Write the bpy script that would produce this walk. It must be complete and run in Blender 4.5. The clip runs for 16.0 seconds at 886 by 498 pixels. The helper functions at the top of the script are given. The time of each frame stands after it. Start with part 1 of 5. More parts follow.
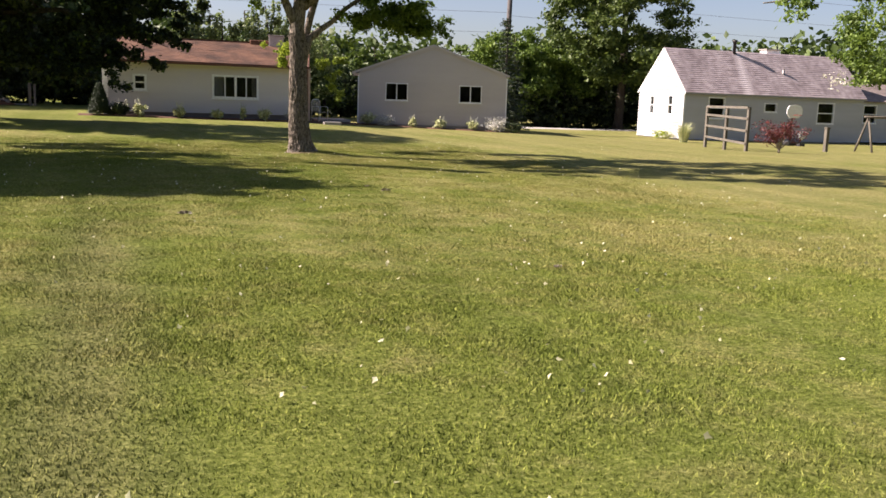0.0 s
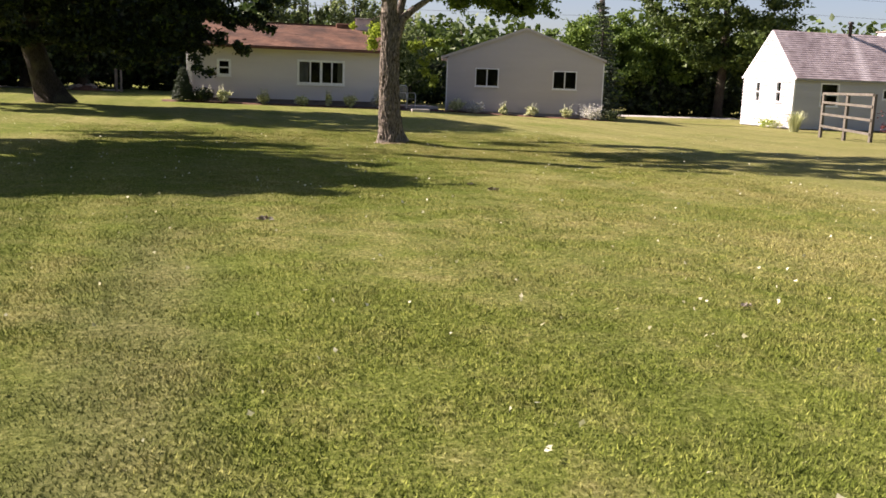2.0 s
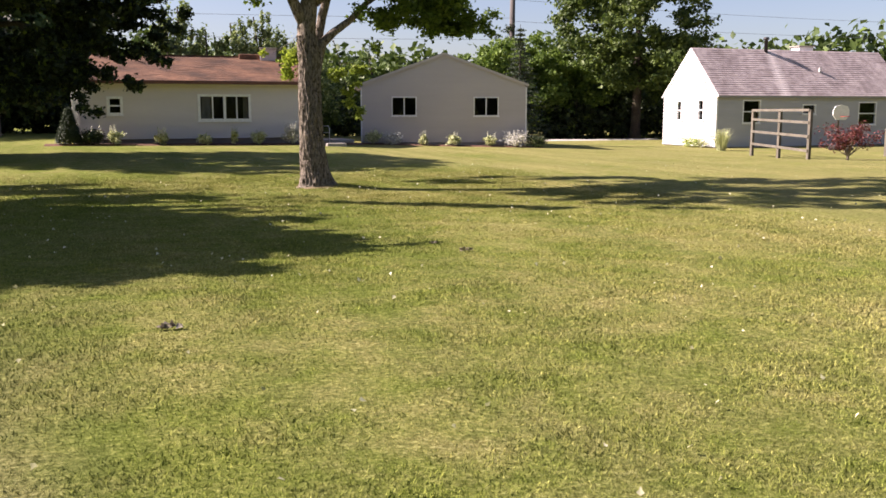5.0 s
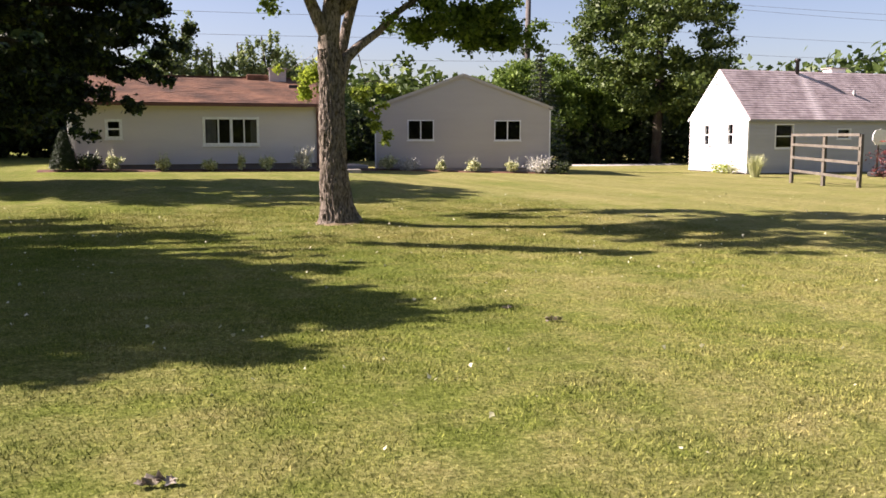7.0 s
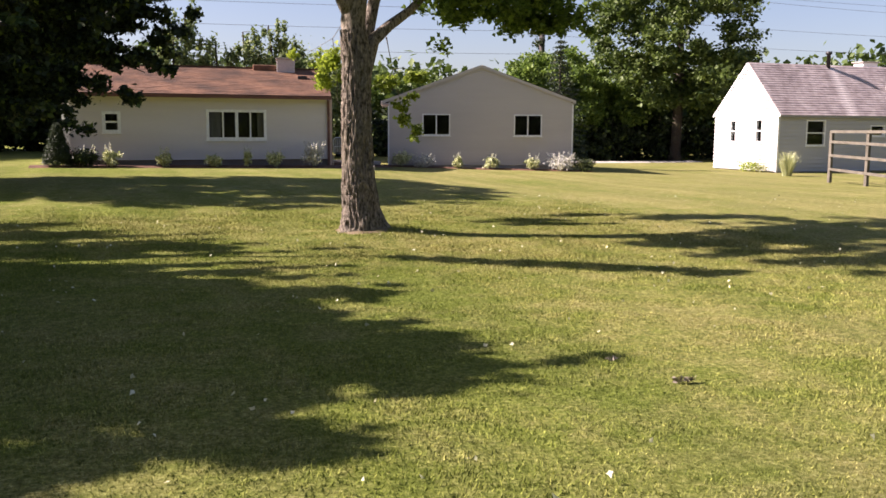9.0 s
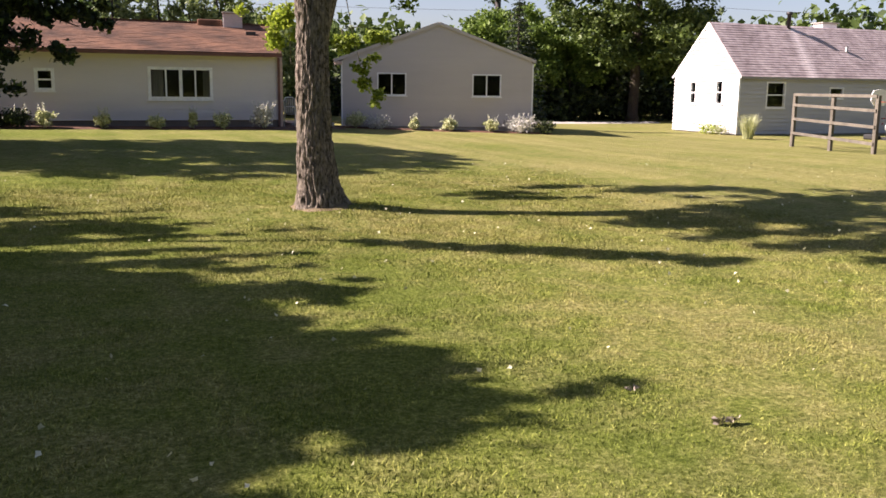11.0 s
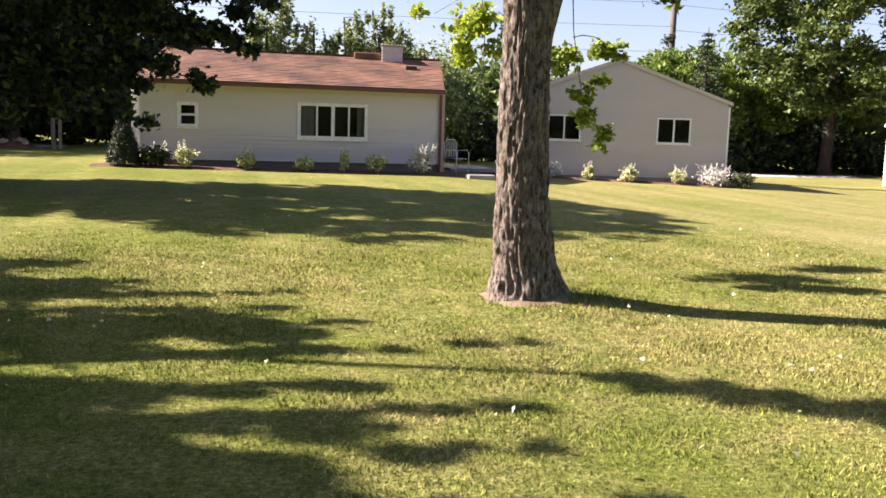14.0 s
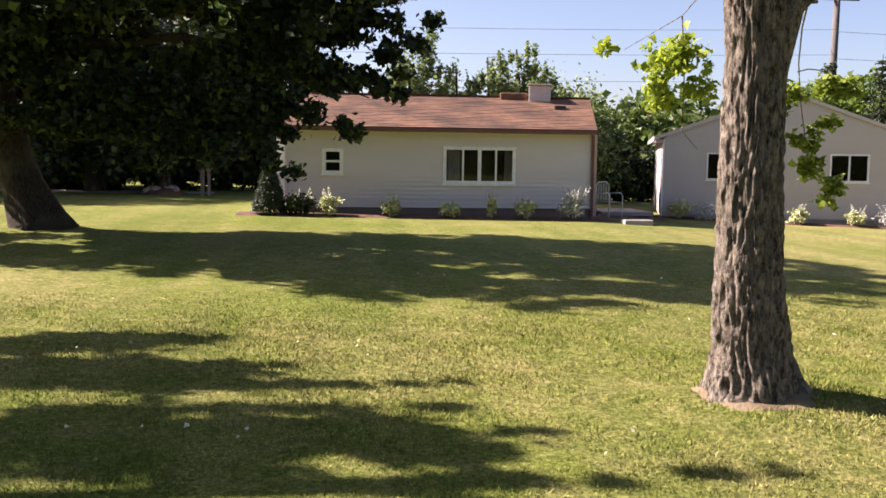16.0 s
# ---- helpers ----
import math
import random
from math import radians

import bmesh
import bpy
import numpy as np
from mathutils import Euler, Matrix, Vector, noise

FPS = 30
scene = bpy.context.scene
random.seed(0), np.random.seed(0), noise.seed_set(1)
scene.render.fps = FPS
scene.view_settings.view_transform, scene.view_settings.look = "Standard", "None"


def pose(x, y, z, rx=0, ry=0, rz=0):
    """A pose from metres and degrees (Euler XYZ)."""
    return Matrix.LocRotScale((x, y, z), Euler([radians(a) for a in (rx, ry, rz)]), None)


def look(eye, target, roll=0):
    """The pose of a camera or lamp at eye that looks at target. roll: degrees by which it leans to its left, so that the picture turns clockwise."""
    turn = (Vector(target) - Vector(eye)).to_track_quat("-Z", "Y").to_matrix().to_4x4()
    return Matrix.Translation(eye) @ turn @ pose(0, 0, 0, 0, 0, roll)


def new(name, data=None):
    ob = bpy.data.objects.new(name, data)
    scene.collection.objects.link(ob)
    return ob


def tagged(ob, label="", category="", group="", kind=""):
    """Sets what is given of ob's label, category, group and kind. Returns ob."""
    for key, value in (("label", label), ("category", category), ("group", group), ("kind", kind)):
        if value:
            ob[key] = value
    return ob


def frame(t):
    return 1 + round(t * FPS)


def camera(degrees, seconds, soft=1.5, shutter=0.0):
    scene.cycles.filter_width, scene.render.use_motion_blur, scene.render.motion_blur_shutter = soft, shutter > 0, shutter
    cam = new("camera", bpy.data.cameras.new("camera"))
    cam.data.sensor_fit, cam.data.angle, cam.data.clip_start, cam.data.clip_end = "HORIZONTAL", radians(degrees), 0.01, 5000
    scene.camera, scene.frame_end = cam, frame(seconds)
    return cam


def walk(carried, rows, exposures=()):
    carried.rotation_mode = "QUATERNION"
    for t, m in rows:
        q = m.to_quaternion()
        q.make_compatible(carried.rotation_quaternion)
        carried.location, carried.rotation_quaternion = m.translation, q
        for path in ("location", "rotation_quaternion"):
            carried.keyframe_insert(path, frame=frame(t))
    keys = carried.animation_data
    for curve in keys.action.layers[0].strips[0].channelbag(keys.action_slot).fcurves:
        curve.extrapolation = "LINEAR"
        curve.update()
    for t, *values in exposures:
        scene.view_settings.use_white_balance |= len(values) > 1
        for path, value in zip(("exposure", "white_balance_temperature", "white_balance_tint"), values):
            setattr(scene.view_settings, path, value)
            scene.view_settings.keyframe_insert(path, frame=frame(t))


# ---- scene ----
cam = camera(52.0, 16.0, soft=1.6)
PATH = [
    (0, (-4.333, -20.692, 1.471), (-0.957, -11.428, -0.199), 2.02),
    (0.5, (-4.261, -20.192, 1.462), (-0.906, -10.916, -0.179), 2.49),
    (1, (-4.219, -19.733, 1.454), (-1.006, -10.416, -0.241), 2.81),
    (1.5, (-4.170, -19.242, 1.429), (-1.261, -9.854, -0.415), 2.47),
    (2, (-4.168, -18.819, 1.431), (-1.624, -9.325, -0.412), 2.05),
    (2.5, (-4.141, -18.379, 1.441), (-1.666, -8.834, -0.225), 1.86),
    (3, (-4.065, -17.848, 1.449), (-1.378, -8.346, -0.130), 1.62),
    (3.5, (-3.993, -17.336, 1.463), (-1.090, -7.897, -0.110), 1.26),
    (4, (-3.979, -16.874, 1.426), (-0.804, -7.520, -0.127), 0.74),
    (6.5, (-3.870, -14.482, 1.517), (-0.282, -5.258, 0.090), -0.36),
    (7, (-3.738, -13.725, 1.475), (-0.264, -4.435, 0.198), 0.05),
    (7.5, (-3.628, -13.025, 1.457), (-0.349, -3.646, 0.327), 0.51),
    (8, (-3.694, -12.606, 1.461), (-0.572, -3.164, 0.407), 0.81),
    (8.5, (-3.694, -12.228, 1.466), (-0.523, -2.811, 0.339), 0.61),
    (9, (-3.564, -11.786, 1.465), (-0.116, -2.494, 0.134), 0.33),
    (11.5, (-3.309, -10.234, 1.598), (0.622, -1.218, -0.207), 0.80),
    (12, (-3.193, -9.515, 1.560), (0.477, -0.371, -0.144), 1.17),
    (12.5, (-3.038, -8.650, 1.472), (0.331, 0.634, -0.089), 1.39),
    (13, (-2.898, -7.838, 1.405), (0.156, 1.578, -0.012), 1.69),
    (13.5, (-2.816, -7.184, 1.396), (-0.060, 2.336, 0.065), 1.85),
    (14, (-2.831, -6.816, 1.429), (-0.338, 2.777, 0.104), 1.77),
    (14.5, (-2.883, -6.545, 1.482), (-0.631, 3.102, 0.116), 1.52),
    (15, (-2.950, -6.254, 1.528), (-0.928, 3.439, 0.126), 1.37),
    (15.5, (-2.982, -5.883, 1.563), (-1.209, 3.870, 0.248), 1.17),
    (16, (-2.979, -5.489, 1.575), (-1.930, 4.409, 0.621), 0.74),
]
walk(cam, [(t, look(eye, target, roll)) for t, eye, target, roll in PATH], exposures=[(0.0, 1.46, 6600, 25), (4.0, 1.58, 6600, 27), (7.0, 1.66, 6600, 28), (9.0, 1.64, 6600, 28), (11.5, 1.6, 6600, 28), (12.5, 1.94, 6600, 28), (14.5, 2.1, 6600, 28), (15.5, 1.92, 6600, 28), (16.0, 1.92, 6600, 28)])

# ---- world, sun ----
SUN_TO = Vector((0.927, -0.375, -0.74)).normalized()
world = bpy.data.worlds.new("world")
scene.world = world
world.use_nodes = True
wn = world.node_tree
sky = wn.nodes.new("ShaderNodeTexSky")
sky.sky_type = "NISHITA"
sky.sun_disc = False
sky.sun_elevation = math.asin(-SUN_TO.z)
sky.sun_rotation = math.atan2(-SUN_TO.x, -SUN_TO.y)
sky.air_density, sky.dust_density, sky.ozone_density = 0.85, 1.25, 1.0
wn.links.new(sky.outputs["Color"], wn.nodes["Background"].inputs["Color"])
wn.nodes["Background"].inputs["Strength"].default_value = 0.05
sun = new("sun", bpy.data.lights.new("sun", "SUN"))
sun.data.energy, sun.data.angle, sun.data.color = 5.0, radians(0.6), (1.0, 0.93, 0.82)
sun.rotation_euler = SUN_TO.to_track_quat("-Z", "Y").to_euler()


# ---- materials ----
def nodes_of(name):
    m = bpy.data.materials.new(name)
    m.use_nodes = True
    t = m.node_tree
    return m, t, t.nodes["Principled BSDF"]


def ramp(t, fac, stops):
    r = t.nodes.new("ShaderNodeValToRGB")
    els = r.color_ramp.elements
    while len(els) < len(stops):
        els.new(0.5)
    for e, (p, c) in zip(els, stops):
        e.position, e.color = p, (*c, 1)
    t.links.new(fac, r.inputs["Fac"])
    return r.outputs["Color"]


def noise_tex(t, scale, detail=4, rough=0.55, stretch=None, coords="Object"):
    co = t.nodes.new("ShaderNodeTexCoord")
    n = t.nodes.new("ShaderNodeTexNoise")
    n.inputs["Scale"].default_value = scale
    n.inputs["Detail"].default_value = detail
    n.inputs["Roughness"].default_value = rough
    out = co.outputs[coords]
    if stretch:
        mp = t.nodes.new("ShaderNodeMapping")
        mp.inputs["Scale"].default_value = stretch
        t.links.new(out, mp.inputs["Vector"])
        out = mp.outputs["Vector"]
    t.links.new(out, n.inputs["Vector"])
    return n.outputs["Fac"]


def mixed(t, a, b, fac, mode="MIX"):
    m = t.nodes.new("ShaderNodeMix")
    m.data_type, m.blend_type = "RGBA", mode
    for sock, v in ((m.inputs[6], a), (m.inputs[7], b), (m.inputs[0], fac)):
        if isinstance(v, bpy.types.NodeSocket):
            t.links.new(v, sock)
        elif isinstance(v, tuple):
            sock.default_value = (*v, 1)
        else:
            sock.default_value = v
    return m.outputs[2]


def bump(t, bsdf, height, strength, dist=0.01):
    b = t.nodes.new("ShaderNodeBump")
    b.inputs["Strength"].default_value = strength
    b.inputs["Distance"].default_value = dist
    t.links.new(height, b.inputs["Height"])
    t.links.new(b.outputs["Normal"], bsdf.inputs["Normal"])


def surface(name, c1, c2, big=1.5, small=25.0, rough=0.75, relief=0.25, stretch=None, fleck=None, metal=0.0, grainy=0.8):
    """A matte surface: two colours in large stains, broken by fine grain."""
    m, t, b = nodes_of(name)
    f1 = noise_tex(t, big, 4, 0.6, stretch)
    f2 = noise_tex(t, small, 5, 0.7, stretch)
    base = ramp(t, f1, [(0.3, c1), (0.7, c2)])
    grain = ramp(t, f2, [(0.3, (0.72, 0.72, 0.72)), (0.7, (1.12, 1.12, 1.12))])
    col = mixed(t, base, grain, grainy, "MULTIPLY")
    if fleck:
        col = mixed(t, col, fleck, ramp(t, noise_tex(t, small * 0.5, 3, 0.8), [(0.62, (0, 0, 0)), (0.7, (1, 1, 1))]))
    t.links.new(col, b.inputs["Base Color"])
    b.inputs["Roughness"].default_value = rough
    b.inputs["Metallic"].default_value = metal
    b.inputs["Specular IOR Level"].default_value = 0.3
    bump(t, b, f2, relief)
    return m


def leafy(name, dark, light, trans=0.35, rough=0.55, tip=None):
    m, t, b = nodes_of(name)
    g = t.nodes.new("ShaderNodeNewGeometry")
    stops = [(0.0, dark), (0.85, light)] + ([(0.97, tip)] if tip else [])
    col = ramp(t, g.outputs["Random Per Island"], stops)
    patch = ramp(t, noise_tex(t, 0.5, 3), [(0.3, (0.75, 0.8, 0.75)), (0.7, (1.2, 1.15, 1.0))])
    col = mixed(t, col, patch, 1.0, "MULTIPLY")
    t.links.new(col, b.inputs["Base Color"])
    b.inputs["Roughness"].default_value = rough
    b.inputs["Specular IOR Level"].default_value = 0.35
    tr = t.nodes.new("ShaderNodeBsdfTranslucent")
    t.links.new(mixed(t, col, (1.0, 1.0, 0.35), 0.25, "MULTIPLY"), tr.inputs["Color"])
    mx = t.nodes.new("ShaderNodeMixShader")
    mx.inputs[0].default_value = trans
    t.links.new(b.outputs[0], mx.inputs[1])
    t.links.new(tr.outputs[0], mx.inputs[2])
    t.links.new(mx.outputs[0], t.nodes["Material Output"].inputs["Surface"])
    return m


def lawn_colour(t):
    """Mown turf: green with straw, dry patches, faint mowing stripes and dull thatch."""
    fine = noise_tex(t, 30, 8, 0.85)
    mid = noise_tex(t, 2.6, 5, 0.65)
    big = noise_tex(t, 0.33, 3, 0.5)
    green = ramp(t, fine, [(0.34, (0.032, 0.052, 0.007)), (0.50, (0.116, 0.148, 0.026)), (0.68, (0.295, 0.32, 0.095))])
    straw = ramp(t, fine, [(0.34, (0.075, 0.062, 0.018)), (0.50, (0.245, 0.215, 0.092)), (0.68, (0.53, 0.48, 0.255))])
    f = t.nodes.new("ShaderNodeMath")
    f.operation = "ADD"
    t.links.new(mid, f.inputs[0])
    t.links.new(big, f.inputs[1])
    f.use_clamp = False
    half = t.nodes.new("ShaderNodeMath")
    half.operation = "MULTIPLY"
    half.inputs[1].default_value = 0.5
    t.links.new(f.outputs[0], half.inputs[0])
    co = t.nodes.new("ShaderNodeTexCoord")
    sp = t.nodes.new("ShaderNodeSeparateXYZ")
    t.links.new(co.outputs["Object"], sp.inputs[0])
    far = t.nodes.new("ShaderNodeMapRange")
    far.inputs[1].default_value, far.inputs[2].default_value = -3.0, 9.0
    far.inputs[3].default_value, far.inputs[4].default_value = -0.04, 0.08
    t.links.new(sp.outputs[0], far.inputs[0])
    parched = t.nodes.new("ShaderNodeMath")
    parched.operation = "ADD"
    t.links.new(half.outputs[0], parched.inputs[0])
    t.links.new(far.outputs[0], parched.inputs[1])
    # less straw, so greener and darker, towards y = -17
    near_green = t.nodes.new("ShaderNodeMapRange")
    near_green.inputs[1].default_value, near_green.inputs[2].default_value = -17.0, -13.0
    near_green.inputs[3].default_value, near_green.inputs[4].default_value = -0.11, 0.01
    t.links.new(sp.outputs[1], near_green.inputs[0])
    total = t.nodes.new("ShaderNodeMath")
    total.operation = "ADD"
    t.links.new(parched.outputs[0], total.inputs[0])
    t.links.new(near_green.outputs[0], total.inputs[1])
    dry = ramp(t, total.outputs[0], [(0.40, (0.10, 0.10, 0.10)), (0.62, (0.75, 0.75, 0.75))])
    col = mixed(t, green, straw, dry)
    # an old wheel track of thin, greyish turf
    side = t.nodes.new("ShaderNodeMath")
    side.operation = "MULTIPLY_ADD"
    side.inputs[1].default_value = 0.9
    t.links.new(noise_tex(t, 1.1, 4, 0.6), side.inputs[0])
    t.links.new(sp.outputs[0], side.inputs[2])
    off = t.nodes.new("ShaderNodeMath")
    off.operation = "ADD"
    off.inputs[1].default_value = 4.1
    t.links.new(side.outputs[0], off.inputs[0])
    dist = t.nodes.new("ShaderNodeMath")
    dist.operation = "ABSOLUTE"
    t.links.new(off.outputs[0], dist.inputs[0])
    track = ramp(t, dist.outputs[0], [(0.1, (0.55, 0.55, 0.55)), (0.55, (0, 0, 0))])
    ends = t.nodes.new("ShaderNodeMapRange")
    ends.inputs[1].default_value, ends.inputs[2].default_value = -11.5, -8.5
    ends.inputs[3].default_value, ends.inputs[4].default_value = 1.0, 0.0
    t.links.new(sp.outputs[1], ends.inputs[0])
    track = mixed(t, track, ends.outputs[0], 1.0, "MULTIPLY")
    thin = ramp(t, fine, [(0.36, (0.05, 0.05, 0.02)), (0.52, (0.17, 0.165, 0.075)), (0.68, (0.36, 0.35, 0.18))])
    col = mixed(t, col, thin, track)
    clump = noise_tex(t, 10, 6, 0.8)
    col = mixed(t, col, ramp(t, clump, [(0.36, (0.66, 0.70, 0.62)), (0.64, (1.30, 1.26, 1.24))]), 1.0, "MULTIPLY")
    stripe = noise_tex(t, 1.3, 2, 0.4, (1.0, 0.06, 1.0))
    col = mixed(t, col, ramp(t, stripe, [(0.35, (0.86, 0.9, 0.85)), (0.65, (1.12, 1.1, 1.12))]), 1.0, "MULTIPLY")
    return col, fine


def lawn_mat(name, blades=False):
    m, t, b = nodes_of(name)
    col, fine = lawn_colour(t)
    if blades:
        g = t.nodes.new("ShaderNodeNewGeometry")
        col = mixed(t, col, ramp(t, g.outputs["Random Per Island"], [(0.0, (0.78, 0.84, 0.66)), (0.5, (1.12, 1.14, 1.0)), (0.85, (1.36, 1.34, 1.22)), (0.98, (1.9, 1.8, 1.65))]), 1.0, "MULTIPLY")
    else:
        bump(t, b, fine, 0.8, 0.03)
    t.links.new(col, b.inputs["Base Color"])
    b.inputs["Roughness"].default_value = 0.8
    b.inputs["Specular IOR Level"].default_value = 0.02
    return m


def shingle_mat(name, c1, c2, streak=None):
    m, t, b = nodes_of(name)
    f2 = noise_tex(t, 30, 5, 0.8)
    base = ramp(t, noise_tex(t, 0.9, 5, 0.65, (1.0, 1.0, 0.5)), [(0.35, c1), (0.65, c2)])
    tabs = ramp(t, noise_tex(t, 3.5, 2, 0.5), [(0.35, (0.82, 0.8, 0.8)), (0.65, (1.12, 1.12, 1.12))])
    col = mixed(t, mixed(t, base, tabs, 1.0, "MULTIPLY"), ramp(t, f2, [(0.3, (0.7, 0.7, 0.7)), (0.7, (1.2, 1.2, 1.2))]), 0.8, "MULTIPLY")
    if streak:
        x0, width, shade = streak
        co = t.nodes.new("ShaderNodeTexCoord")
        sp = t.nodes.new("ShaderNodeSeparateXYZ")
        t.links.new(co.outputs["Object"], sp.inputs[0])
        mr = t.nodes.new("ShaderNodeMath")
        mr.operation = "SUBTRACT"
        mr.inputs[1].default_value = x0
        lean = t.nodes.new("ShaderNodeMath")
        lean.operation = "MULTIPLY_ADD"
        lean.inputs[1].default_value = -0.3
        t.links.new(sp.outputs[1], lean.inputs[0])
        t.links.new(sp.outputs[0], lean.inputs[2])
        t.links.new(lean.outputs[0], mr.inputs[0])
        ab = t.nodes.new("ShaderNodeMath")
        ab.operation = "ABSOLUTE"
        t.links.new(mr.outputs[0], ab.inputs[0])
        band = ramp(t, ab.outputs[0], [(0.0, (0.8, 0.8, 0.8)), (width, (0, 0, 0))])
        col = mixed(t, col, shade, band)
    t.links.new(col, b.inputs["Base Color"])
    b.inputs["Roughness"].default_value = 0.9
    bump(t, b, f2, 0.4)
    return m


def plain(name, colour, rough=0.5, metal=0.0):
    m, t, b = nodes_of(name)
    f = noise_tex(t, 12, 4, 0.6)
    t.links.new(mixed(t, colour, ramp(t, f, [(0.3, (0.85, 0.85, 0.85)), (0.7, (1.08, 1.08, 1.08))]), 1.0, "MULTIPLY"), b.inputs["Base Color"])
    b.inputs["Roughness"].default_value = rough
    b.inputs["Metallic"].default_value = metal
    bump(t, b, f, 0.08)
    return m


def bark_mat(name, dark, light):
    m, t, b = nodes_of(name)
    ridges = noise_tex(t, 30, 7, 0.8, (1.0, 1.0, 0.38))
    fine = noise_tex(t, 60, 4, 0.8)
    moss = noise_tex(t, 1.6, 3, 0.5)
    col = ramp(t, ridges, [(0.40, dark), (0.50, tuple(a * 0.5 + c * 0.5 for a, c in zip(dark, light))), (0.62, light)])
    col = mixed(t, col, ramp(t, fine, [(0.3, (0.7, 0.7, 0.7)), (0.7, (1.2, 1.2, 1.2))]), 0.8, "MULTIPLY")
    col = mixed(t, col, (0.16, 0.15, 0.09), ramp(t, moss, [(0.5, (0, 0, 0)), (0.75, (0.5, 0.5, 0.5))]))
    t.links.new(col, b.inputs["Base Color"])
    b.inputs["Roughness"].default_value = 0.95
    b.inputs["Specular IOR Level"].default_value = 0.15
    bump(t, b, ridges, 0.9, 0.05)
    return m


M_LAWN = lawn_mat("turf")
M_BLADE = lawn_mat("grass blades", True)
M_BARK = bark_mat("furrowed bark", (0.030, 0.024, 0.017), (0.42, 0.355, 0.285))
# bark of trunks seen in shade: the shade is put into its colour
M_BARK_SHADED = bark_mat("bark with shade in its colour", (0.022, 0.018, 0.014), (0.085, 0.068, 0.053))
M_LEAF = leafy("maple leaves", (0.05, 0.09, 0.014), (0.17, 0.25, 0.045), 0.5)
# near-black from shade put into the leaf colour; the tip mimics sunlit sparkles
M_LEAF_SHADED = leafy("leaves with shade in their colour", (0.008, 0.017, 0.006), (0.032, 0.05, 0.015), 0.15, 0.6, (0.12, 0.17, 0.03))
M_LEAF_YELLOW = leafy("young yellow leaves", (0.16, 0.23, 0.03), (0.46, 0.54, 0.08), 0.5)
M_LEAF_BG = leafy("wood foliage", (0.035, 0.062, 0.014), (0.10, 0.15, 0.035), 0.25)
# sunlight is put into this colour: brighter than the maple's other leaves
M_LEAF_SPRIG = leafy("sprig leaves with sun in their colour", (0.09, 0.14, 0.02), (0.34, 0.42, 0.08), 0.5)
M_LEAF_DEEP = leafy("deep green foliage", (0.022, 0.045, 0.009), (0.12, 0.17, 0.04), 0.32)
M_LEAF_LIGHT = leafy("light green foliage", (0.06, 0.11, 0.02), (0.17, 0.25, 0.05), 0.35)
M_LEAF_GREY = leafy("grey green foliage", (0.07, 0.11, 0.035), (0.22, 0.28, 0.12), 0.35)
M_NEEDLE = leafy("spruce needles", (0.02, 0.035, 0.02), (0.06, 0.085, 0.045), 0.1)
M_RED_LEAF = leafy("red leaves", (0.07, 0.018, 0.022), (0.20, 0.06, 0.06), 0.35)
M_BLOOM = leafy("pale flowers", (0.42, 0.42, 0.36), (0.75, 0.74, 0.70), 0.3)
M_LAVENDER = leafy("silvery spikes", (0.42, 0.41, 0.42), (0.78, 0.76, 0.78), 0.3)
M_HOSTA = leafy("garden leaves", (0.30, 0.34, 0.16), (0.74, 0.74, 0.50), 0.3)
M_SIDE_A = surface("warm grey siding", (0.605, 0.56, 0.54), (0.655, 0.61, 0.585), 0.8, 20, 0.6, 0.02, (0.4, 1, 3), grainy=0.12)
M_SIDE_B = surface("taupe siding", (0.455, 0.415, 0.395), (0.495, 0.455, 0.43), 0.8, 20, 0.6, 0.02, (0.4, 1, 3), grainy=0.12)
M_SIDE_C = surface("white siding", (0.42, 0.415, 0.41), (0.48, 0.475, 0.47), 0.8, 16, 0.55, 0.02, (0.4, 1, 3), grainy=0.12)
M_SIDE_PINK = surface("pinkish end board", (0.50, 0.36, 0.30), (0.58, 0.43, 0.36), 1.0, 18, 0.7, 0.1)
M_BROWN = surface("brown painted trim", (0.12, 0.055, 0.045), (0.19, 0.085, 0.065), 2.0, 22, 0.6, 0.15)
M_WHITE = plain("white vinyl", (0.80, 0.80, 0.79), 0.4)
M_CONCRETE = surface("concrete", (0.30, 0.27, 0.24), (0.42, 0.38, 0.34), 1.2, 30, 0.9, 0.3)
M_CHIMNEY = surface("pale render", (0.55, 0.47, 0.44), (0.68, 0.60, 0.57), 1.5, 25, 0.85, 0.2)
M_FOUND = surface("block foundation", (0.18, 0.15, 0.135), (0.26, 0.215, 0.19), 1.2, 30, 0.9, 0.3)
M_ROOF_A = shingle_mat("red brown shingles", (0.062, 0.030, 0.017), (0.205, 0.100, 0.055))
M_ROOF_B = shingle_mat("brown shingles", (0.20, 0.16, 0.14), (0.28, 0.23, 0.20))
M_ROOF_C = shingle_mat("faded rose grey shingles", (0.30, 0.245, 0.24), (0.47, 0.395, 0.385), (21.46, 0.42, (0.66, 0.58, 0.56)))
M_WOOD_OLD = surface("weathered timber", (0.09, 0.08, 0.062), (0.18, 0.16, 0.128), 4, 40, 0.85, 0.4, (1, 1, 0.3))
M_POLE = surface("creosoted pole", (0.07, 0.062, 0.058), (0.14, 0.125, 0.115), 3, 40, 0.85, 0.4, (1, 1, 0.2))
M_METAL = plain("dull metal", (0.30, 0.29, 0.28), 0.5, 0.7)
M_DARKMETAL = plain("dark metal", (0.05, 0.045, 0.045), 0.5, 0.6)
M_CURTAIN = surface("curtain cloth", (0.20, 0.19, 0.18), (0.30, 0.28, 0.26), 6, 50, 0.9, 0.2, (1, 1, 0.1))
